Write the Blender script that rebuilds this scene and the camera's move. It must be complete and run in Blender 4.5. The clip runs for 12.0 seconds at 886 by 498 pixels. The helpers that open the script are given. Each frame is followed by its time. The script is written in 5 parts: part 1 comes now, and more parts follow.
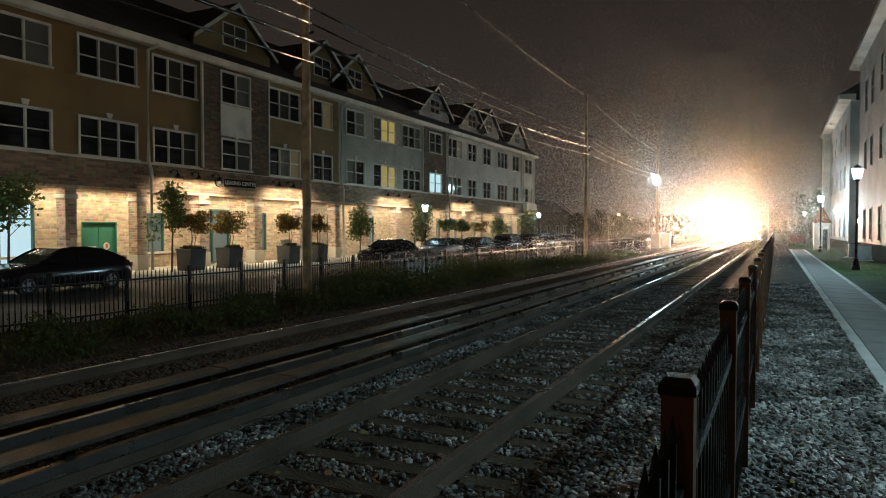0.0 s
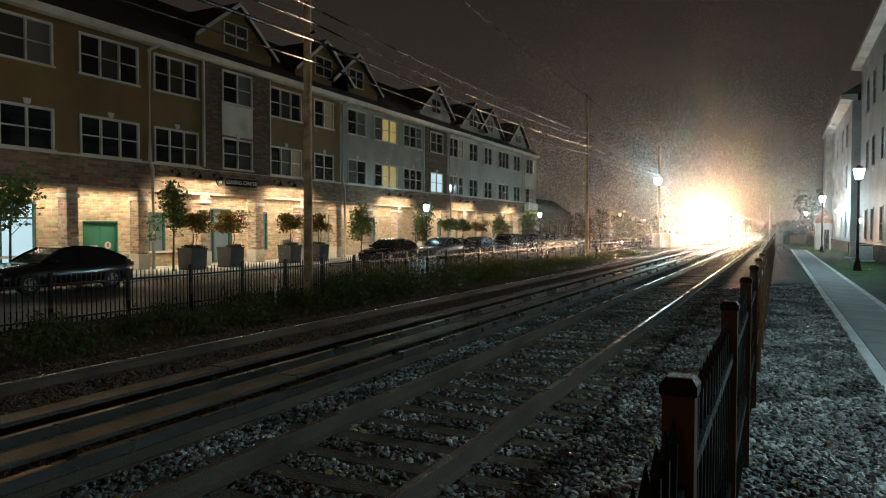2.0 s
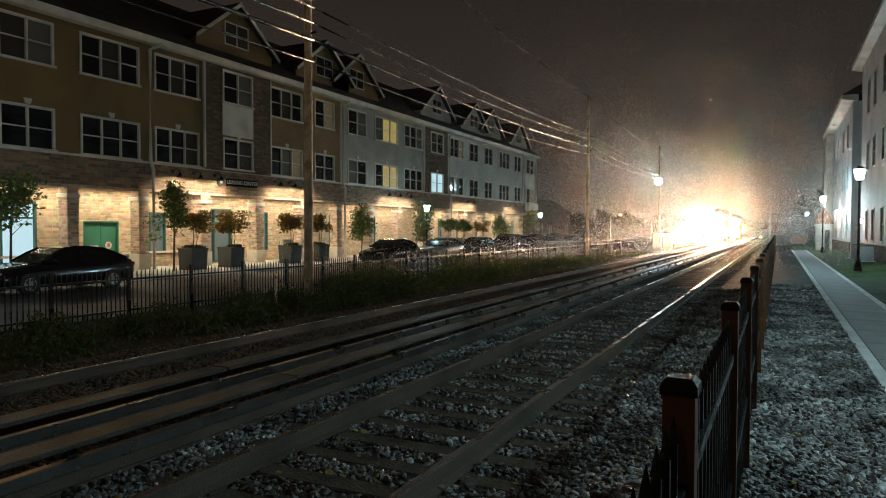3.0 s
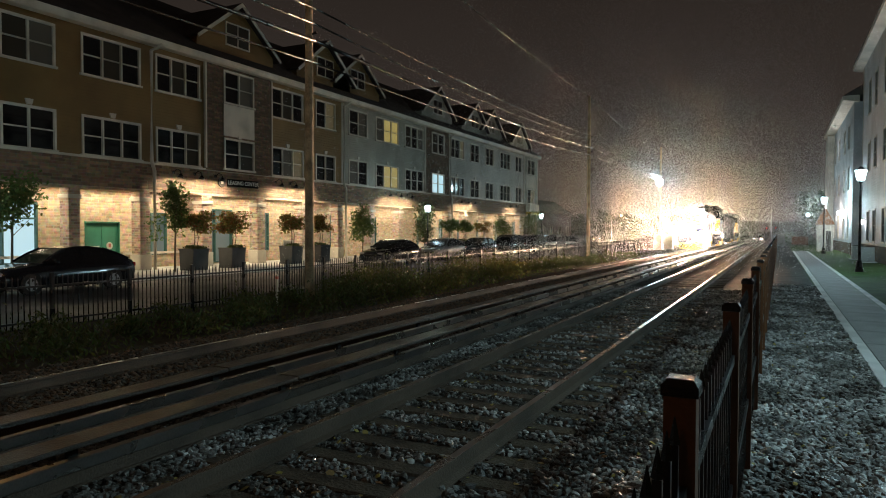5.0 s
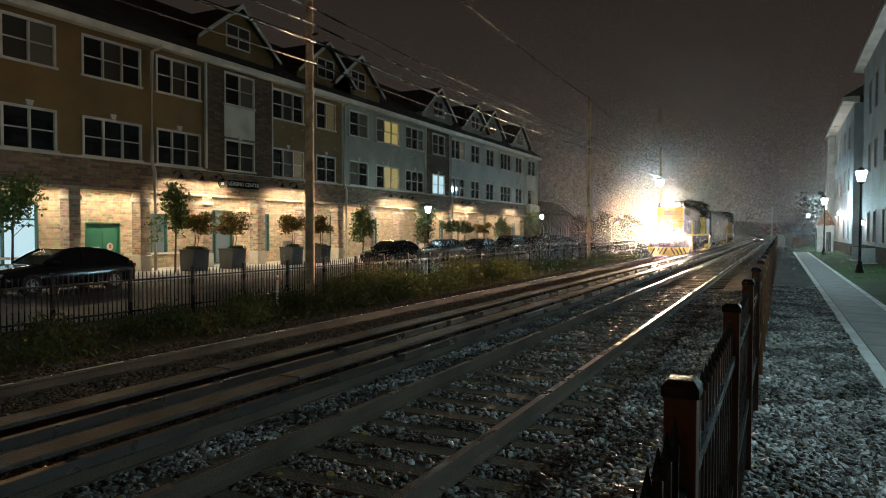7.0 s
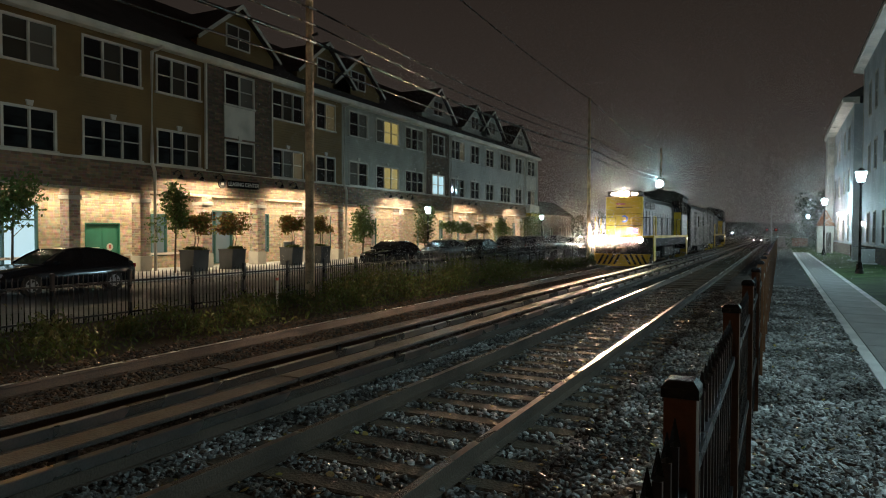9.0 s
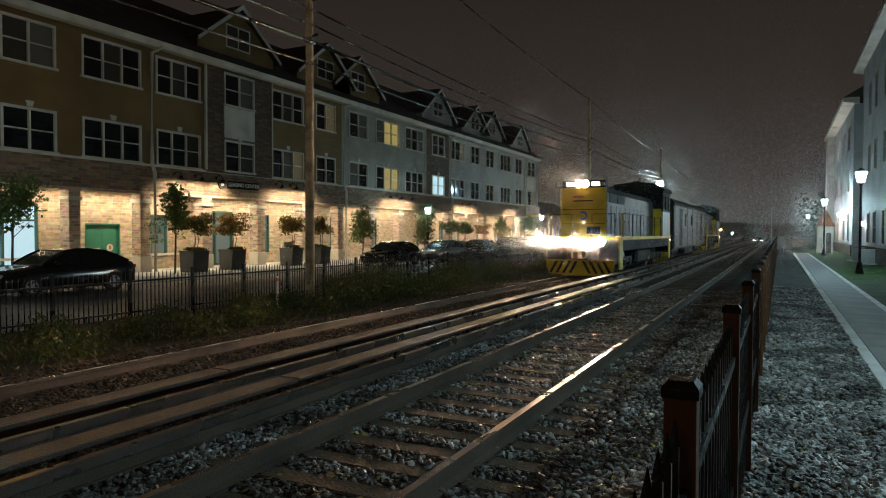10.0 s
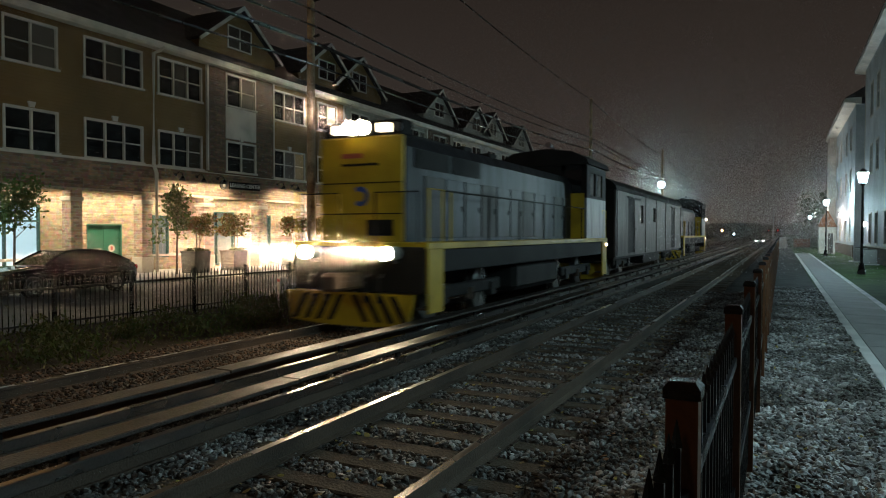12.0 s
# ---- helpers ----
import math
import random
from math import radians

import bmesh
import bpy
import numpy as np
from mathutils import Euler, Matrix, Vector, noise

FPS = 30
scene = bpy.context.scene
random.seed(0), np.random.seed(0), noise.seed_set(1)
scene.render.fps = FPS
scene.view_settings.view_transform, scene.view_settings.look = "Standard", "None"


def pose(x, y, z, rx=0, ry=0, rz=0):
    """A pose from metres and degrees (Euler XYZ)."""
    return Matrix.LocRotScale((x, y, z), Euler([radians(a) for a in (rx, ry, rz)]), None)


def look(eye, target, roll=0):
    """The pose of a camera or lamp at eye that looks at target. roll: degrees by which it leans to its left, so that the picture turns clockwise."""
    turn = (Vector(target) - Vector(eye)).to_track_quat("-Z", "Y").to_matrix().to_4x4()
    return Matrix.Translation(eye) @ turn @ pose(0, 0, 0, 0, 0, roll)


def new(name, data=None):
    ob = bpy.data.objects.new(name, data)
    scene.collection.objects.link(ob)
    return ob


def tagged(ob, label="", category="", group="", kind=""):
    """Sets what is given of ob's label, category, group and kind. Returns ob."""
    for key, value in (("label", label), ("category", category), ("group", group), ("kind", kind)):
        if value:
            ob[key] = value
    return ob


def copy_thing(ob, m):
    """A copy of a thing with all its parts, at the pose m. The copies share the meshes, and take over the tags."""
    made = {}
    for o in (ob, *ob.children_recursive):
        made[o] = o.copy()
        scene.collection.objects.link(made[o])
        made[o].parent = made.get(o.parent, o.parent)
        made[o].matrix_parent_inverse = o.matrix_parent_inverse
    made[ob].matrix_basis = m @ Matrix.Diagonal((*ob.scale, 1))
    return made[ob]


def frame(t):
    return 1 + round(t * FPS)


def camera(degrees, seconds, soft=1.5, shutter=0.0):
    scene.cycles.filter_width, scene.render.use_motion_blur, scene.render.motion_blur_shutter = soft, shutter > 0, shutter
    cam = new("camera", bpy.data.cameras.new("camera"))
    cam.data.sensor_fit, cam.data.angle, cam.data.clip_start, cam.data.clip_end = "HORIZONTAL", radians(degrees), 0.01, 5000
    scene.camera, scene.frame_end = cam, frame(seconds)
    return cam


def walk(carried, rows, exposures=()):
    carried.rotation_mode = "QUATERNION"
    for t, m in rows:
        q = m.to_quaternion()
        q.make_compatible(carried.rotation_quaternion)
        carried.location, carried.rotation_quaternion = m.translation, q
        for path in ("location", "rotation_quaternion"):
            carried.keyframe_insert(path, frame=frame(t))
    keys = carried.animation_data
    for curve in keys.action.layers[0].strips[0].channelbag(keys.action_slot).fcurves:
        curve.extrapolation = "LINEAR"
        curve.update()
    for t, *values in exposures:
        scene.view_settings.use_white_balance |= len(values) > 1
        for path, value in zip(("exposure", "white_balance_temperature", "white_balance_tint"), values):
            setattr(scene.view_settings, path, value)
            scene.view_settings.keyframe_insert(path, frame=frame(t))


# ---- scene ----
# ---- camera ----
cam = camera(66.5, 12.0, soft=1.0, shutter=0.8)
EYE = (0.0, 0.0, 1.757)


def aim(turn, tilt, roll):
    return pose(*EYE, 90 + tilt, 0, turn) @ pose(0, 0, 0, 0, 0, roll)


# seconds, turn to the left, tilt, roll: the tripod head creeps left and up
DRIFT = [(0, 26.25, -1.63, 0.0), (1, 26.295, -1.645, 0.03), (2, 26.34, -1.655, 0.08), (3, 26.38, -1.633, 0.12), (5, 26.455, -1.58, 0.15),
         (5.5, 26.47, -1.535, 0.15), (6.5, 26.487, -1.507, 0.13), (7, 26.483, -1.503, 0.15), (9, 26.473, -1.465, 0.18), (10, 26.477, -1.42, 0.14),
         (11, 26.503, -1.397, 0.11), (11.5, 26.54, -1.393, 0.11), (12, 26.595, -1.37, 0.13)]
walk(cam, [(t, aim(a, b, c)) for t, a, b, c in DRIFT])

# ---- world and light ----
scene.view_settings.exposure = 0.0
world = bpy.data.worlds.new("night_sky")
scene.world = world
world.use_nodes = True
wn, wl = world.node_tree.nodes, world.node_tree.links
wn.clear()
w_out, w_bg = wn.new("ShaderNodeOutputWorld"), wn.new("ShaderNodeBackground")
w_tc, w_sep, w_ramp = wn.new("ShaderNodeTexCoord"), wn.new("ShaderNodeSeparateXYZ"), wn.new("ShaderNodeValToRGB")
wl.new(w_tc.outputs["Generated"], w_sep.inputs[0])
wl.new(w_sep.outputs["Z"], w_ramp.inputs[0])
wl.new(w_ramp.outputs[0], w_bg.inputs[0])
wl.new(w_bg.outputs[0], w_out.inputs[0])
ce = w_ramp.color_ramp.elements
ce[0].position, ce[0].color = 0.0, (0.050, 0.039, 0.033, 1)
ce[1].position, ce[1].color = 0.45, (0.0165, 0.0118, 0.0092, 1)
e = ce.new(0.16)
e.color = (0.033, 0.0262, 0.0222, 1)
w_bg.inputs[1].default_value = 1.0


def lamp(kind, name, m, watts, colour, size=0.1, **more):
    data = bpy.data.lights.new(name, kind)
    data.energy, data.color = watts, colour
    if kind == "AREA":
        data.shape, data.size, data.size_y = "RECTANGLE", size, more["size_y"]
    else:
        data.shadow_soft_size = size
    if kind == "SPOT":
        data.spot_size, data.spot_blend = radians(more["cone"]), 0.7
    ob = new(name, data)
    ob.matrix_world = m
    return ob


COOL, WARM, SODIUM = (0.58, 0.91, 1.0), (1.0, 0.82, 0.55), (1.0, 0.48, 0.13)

# ---- materials ----


def mat(name, colour, rough=0.7, metal=0.0, vary=0.25, grain=6.0, bump=0.2, fine=60.0, second=None, spec=0.5, streak=False):
    """A painted, stained or mineral surface: two scales of tone and a fine relief."""
    m = bpy.data.materials.new(name)
    m.use_nodes = True
    n, l = m.node_tree.nodes, m.node_tree.links
    b = n["Principled BSDF"]
    tc = n.new("ShaderNodeTexCoord")
    a, f = n.new("ShaderNodeTexNoise"), n.new("ShaderNodeTexNoise")
    a.inputs["Scale"].default_value, a.inputs["Detail"].default_value = grain * 0.15, 5
    f.inputs["Scale"].default_value, f.inputs["Detail"].default_value = fine, 4
    for t in (a, f):
        l.new(tc.outputs["Object"], t.inputs["Vector"])
    if streak:
        mp = n.new("ShaderNodeMapping")
        mp.inputs["Scale"].default_value = (2.2, 2.2, 0.35)
        l.new(tc.outputs["Object"], mp.inputs["Vector"])
        l.new(mp.outputs[0], a.inputs["Vector"])
    mix = n.new("ShaderNodeMixRGB")
    c2 = second or tuple(c * (1 - vary) * 0.75 for c in colour)
    mix.inputs[1].default_value, mix.inputs[2].default_value = (*colour, 1), (*c2, 1)
    ramp = n.new("ShaderNodeValToRGB")
    ramp.color_ramp.elements[0].position, ramp.color_ramp.elements[1].position = 0.40, 0.68
    l.new(a.outputs["Fac"], ramp.inputs[0])
    l.new(ramp.outputs[0], mix.inputs[0])
    mul = n.new("ShaderNodeMixRGB")
    mul.blend_type, mul.inputs[0].default_value = "MULTIPLY", min(1, vary * 2)
    l.new(mix.outputs[0], mul.inputs[1])
    r2 = n.new("ShaderNodeValToRGB")
    r2.color_ramp.elements[0].position, r2.color_ramp.elements[1].position = 0.3, 0.6
    r2.color_ramp.elements[0].color = (0.5, 0.5, 0.5, 1)
    l.new(f.outputs["Fac"], r2.inputs[0])
    l.new(r2.outputs[0], mul.inputs[2])
    l.new(mul.outputs[0], b.inputs["Base Color"])
    b.inputs["Metallic"].default_value = metal
    b.inputs["Specular IOR Level"].default_value = spec
    rr = n.new("ShaderNodeMapRange")
    rr.inputs["To Min"].default_value, rr.inputs["To Max"].default_value = max(0.03, rough - 0.12), min(1, rough + 0.12)
    l.new(a.outputs["Fac"], rr.inputs["Value"])
    l.new(rr.outputs[0], b.inputs["Roughness"])
    if bump:
        bp = n.new("ShaderNodeBump")
        bp.inputs["Strength"].default_value, bp.inputs["Distance"].default_value = bump, 0.02
        l.new(f.outputs["Fac"], bp.inputs["Height"])
        l.new(bp.outputs[0], b.inputs["Normal"])
    return m


def island_mat(name, colours, rough=0.85, bump=0.3, fine=80.0, spec=0.4, thin=0.0, patch=0.0):
    """For joined pieces: each piece takes its own tone from the ramp."""
    m = bpy.data.materials.new(name)
    m.use_nodes = True
    n, l = m.node_tree.nodes, m.node_tree.links
    b = n["Principled BSDF"]
    g, r = n.new("ShaderNodeNewGeometry"), n.new("ShaderNodeValToRGB")
    els = r.color_ramp.elements
    for i, c in enumerate(colours):
        el = els[i] if i < 2 else els.new(0.5)
        el.color = (*c, 1)
    for i in range(len(colours)):
        els[i].position = i / (len(colours) - 1)
    l.new(g.outputs["Random Per Island"], r.inputs[0])
    tc, f = n.new("ShaderNodeTexCoord"), n.new("ShaderNodeTexNoise")
    f.inputs["Scale"].default_value = fine
    l.new(tc.outputs["Object"], f.inputs["Vector"])
    mul = n.new("ShaderNodeMixRGB")
    mul.blend_type, mul.inputs[0].default_value = "MULTIPLY", 0.6
    l.new(r.outputs[0], mul.inputs[1])
    l.new(f.outputs["Fac"], mul.inputs[2])
    if patch:
        pn, pr, pm = n.new("ShaderNodeTexNoise"), n.new("ShaderNodeValToRGB"), n.new("ShaderNodeMixRGB")
        pn.inputs["Scale"].default_value, pn.inputs["Detail"].default_value = patch, 3
        pr.color_ramp.elements[0].position, pr.color_ramp.elements[1].position = 0.42, 0.58
        pr.color_ramp.elements[0].color = (0.30, 0.29, 0.27, 1)
        pm.blend_type, pm.inputs[0].default_value = "MULTIPLY", 1.0
        l.new(tc.outputs["Object"], pn.inputs["Vector"])
        l.new(pn.outputs["Fac"], pr.inputs[0])
        l.new(mul.outputs[0], pm.inputs[1])
        l.new(pr.outputs[0], pm.inputs[2])
        mul = pm
    l.new(mul.outputs[0], b.inputs["Base Color"])
    b.inputs["Roughness"].default_value = rough
    b.inputs["Specular IOR Level"].default_value = spec
    bp = n.new("ShaderNodeBump")
    bp.inputs["Strength"].default_value, bp.inputs["Distance"].default_value = bump, 0.01
    l.new(f.outputs["Fac"], bp.inputs["Height"])
    l.new(bp.outputs[0], b.inputs["Normal"])
    if thin:
        tr, mx = n.new("ShaderNodeBsdfTranslucent"), n.new("ShaderNodeMixShader")
        mx.inputs[0].default_value = thin
        l.new(r.outputs[0], tr.inputs["Color"])
        l.new(b.outputs[0], mx.inputs[1])
        l.new(tr.outputs[0], mx.inputs[2])
        l.new(mx.outputs[0], n["Material Output"].inputs["Surface"])
    return m


def stone_mat(name, c1, c2, mortar, w=0.42, h=0.13):
    """Coursed ledge stone with recessed joints, laid along the wall."""
    m = mat(name, c1, 0.9, vary=0.3, bump=0)
    n, l = m.node_tree.nodes, m.node_tree.links
    b = n["Principled BSDF"]
    tc, sep, comb = n.new("ShaderNodeTexCoord"), n.new("ShaderNodeSeparateXYZ"), n.new("ShaderNodeCombineXYZ")
    add = n.new("ShaderNodeMath")
    l.new(tc.outputs["Object"], sep.inputs[0])
    l.new(sep.outputs["X"], add.inputs[0])
    l.new(sep.outputs["Y"], add.inputs[1])
    l.new(add.outputs[0], comb.inputs[0])
    l.new(sep.outputs["Z"], comb.inputs[1])
    br = n.new("ShaderNodeTexBrick")
    br.inputs["Color1"].default_value, br.inputs["Color2"].default_value, br.inputs["Mortar"].default_value = (*c1, 1), (*c2, 1), (*mortar, 1)
    br.inputs["Scale"].default_value, br.inputs["Brick Width"].default_value, br.inputs["Row Height"].default_value = 1, w, h
    br.inputs["Mortar Size"].default_value, br.inputs["Bias"].default_value = 0.012, 0.1
    br.offset, br.squash, br.squash_frequency = 0.37, 1.6, 3
    l.new(comb.outputs[0], br.inputs["Vector"])
    nz = n.new("ShaderNodeTexNoise")
    nz.inputs["Scale"].default_value, nz.inputs["Detail"].default_value = 5, 6
    l.new(tc.outputs["Object"], nz.inputs["Vector"])
    mul = n.new("ShaderNodeMixRGB")
    mul.blend_type, mul.inputs[0].default_value = "OVERLAY", 0.7
    l.new(br.outputs["Color"], mul.inputs[1])
    l.new(nz.outputs["Color"], mul.inputs[2])
    hs = n.new("ShaderNodeHueSaturation")
    hs.inputs["Saturation"].default_value = 0.9
    l.new(mul.outputs[0], hs.inputs["Color"])
    l.new(hs.outputs[0], b.inputs["Base Color"])
    bp = n.new("ShaderNodeBump")
    bp.inputs["Strength"].default_value, bp.inputs["Distance"].default_value = 0.9, 0.03
    mx = n.new("ShaderNodeMath")
    mx.operation = "MULTIPLY_ADD"
    mx.inputs[1].default_value = -1.0
    l.new(br.outputs["Fac"], mx.inputs[0])
    l.new(nz.outputs["Fac"], mx.inputs[2])
    l.new(mx.outputs[0], bp.inputs["Height"])
    l.new(bp.outputs[0], b.inputs["Normal"])
    return m


def siding_mat(name, colour, step=0.15):
    """Lapped siding: a sawtooth relief with height."""
    m = mat(name, colour, 0.65, vary=0.08, grain=3, bump=0)
    n, l = m.node_tree.nodes, m.node_tree.links
    tc, sep, md = n.new("ShaderNodeTexCoord"), n.new("ShaderNodeSeparateXYZ"), n.new("ShaderNodeMath")
    md.operation, md.inputs[1].default_value = "MODULO", step
    l.new(tc.outputs["Object"], sep.inputs[0])
    l.new(sep.outputs["Z"], md.inputs[0])
    bp = n.new("ShaderNodeBump")
    bp.inputs["Strength"].default_value, bp.inputs["Distance"].default_value, bp.invert = 1.0, 0.12, True
    l.new(md.outputs[0], bp.inputs["Height"])
    l.new(bp.outputs[0], n["Principled BSDF"].inputs["Normal"])
    return m


def glow(name, colour, strength):
    m = bpy.data.materials.new(name)
    m.use_nodes = True
    b = m.node_tree.nodes["Principled BSDF"]
    b.inputs["Base Color"].default_value = (0.06, 0.06, 0.06, 1)
    b.inputs["Emission Color"].default_value = (*colour, 1)
    b.inputs["Emission Strength"].default_value = strength
    return m


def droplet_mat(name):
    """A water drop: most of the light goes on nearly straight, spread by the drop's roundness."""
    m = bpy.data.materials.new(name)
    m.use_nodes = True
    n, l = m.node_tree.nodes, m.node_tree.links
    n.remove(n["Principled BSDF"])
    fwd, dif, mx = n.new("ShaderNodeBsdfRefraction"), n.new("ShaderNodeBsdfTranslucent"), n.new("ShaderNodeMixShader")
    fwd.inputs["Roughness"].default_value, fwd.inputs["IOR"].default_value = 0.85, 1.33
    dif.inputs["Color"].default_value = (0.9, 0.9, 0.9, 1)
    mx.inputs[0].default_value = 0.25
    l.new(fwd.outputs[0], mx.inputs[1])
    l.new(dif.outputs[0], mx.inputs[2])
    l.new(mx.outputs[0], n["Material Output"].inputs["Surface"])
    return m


def glass_mat(name, rough=0.05):
    """Window glass before a dark room, some with a drawn blind behind."""
    m = bpy.data.materials.new(name)
    m.use_nodes = True
    n, l = m.node_tree.nodes, m.node_tree.links
    b = n["Principled BSDF"]
    oi, r = n.new("ShaderNodeObjectInfo"), n.new("ShaderNodeValToRGB")
    r.color_ramp.interpolation = "CONSTANT"
    r.color_ramp.elements[0].color = (0.008, 0.009, 0.010, 1)
    r.color_ramp.elements[1].position, r.color_ramp.elements[1].color = 0.55, (0.05, 0.045, 0.035, 1)
    r.color_ramp.elements.new(0.8).color = (0.13, 0.12, 0.10, 1)
    l.new(oi.outputs["Random"], r.inputs[0])
    l.new(r.outputs[0], b.inputs["Base Color"])
    b.inputs["Roughness"].default_value = rough
    b.inputs["IOR"].default_value = 1.5
    return m


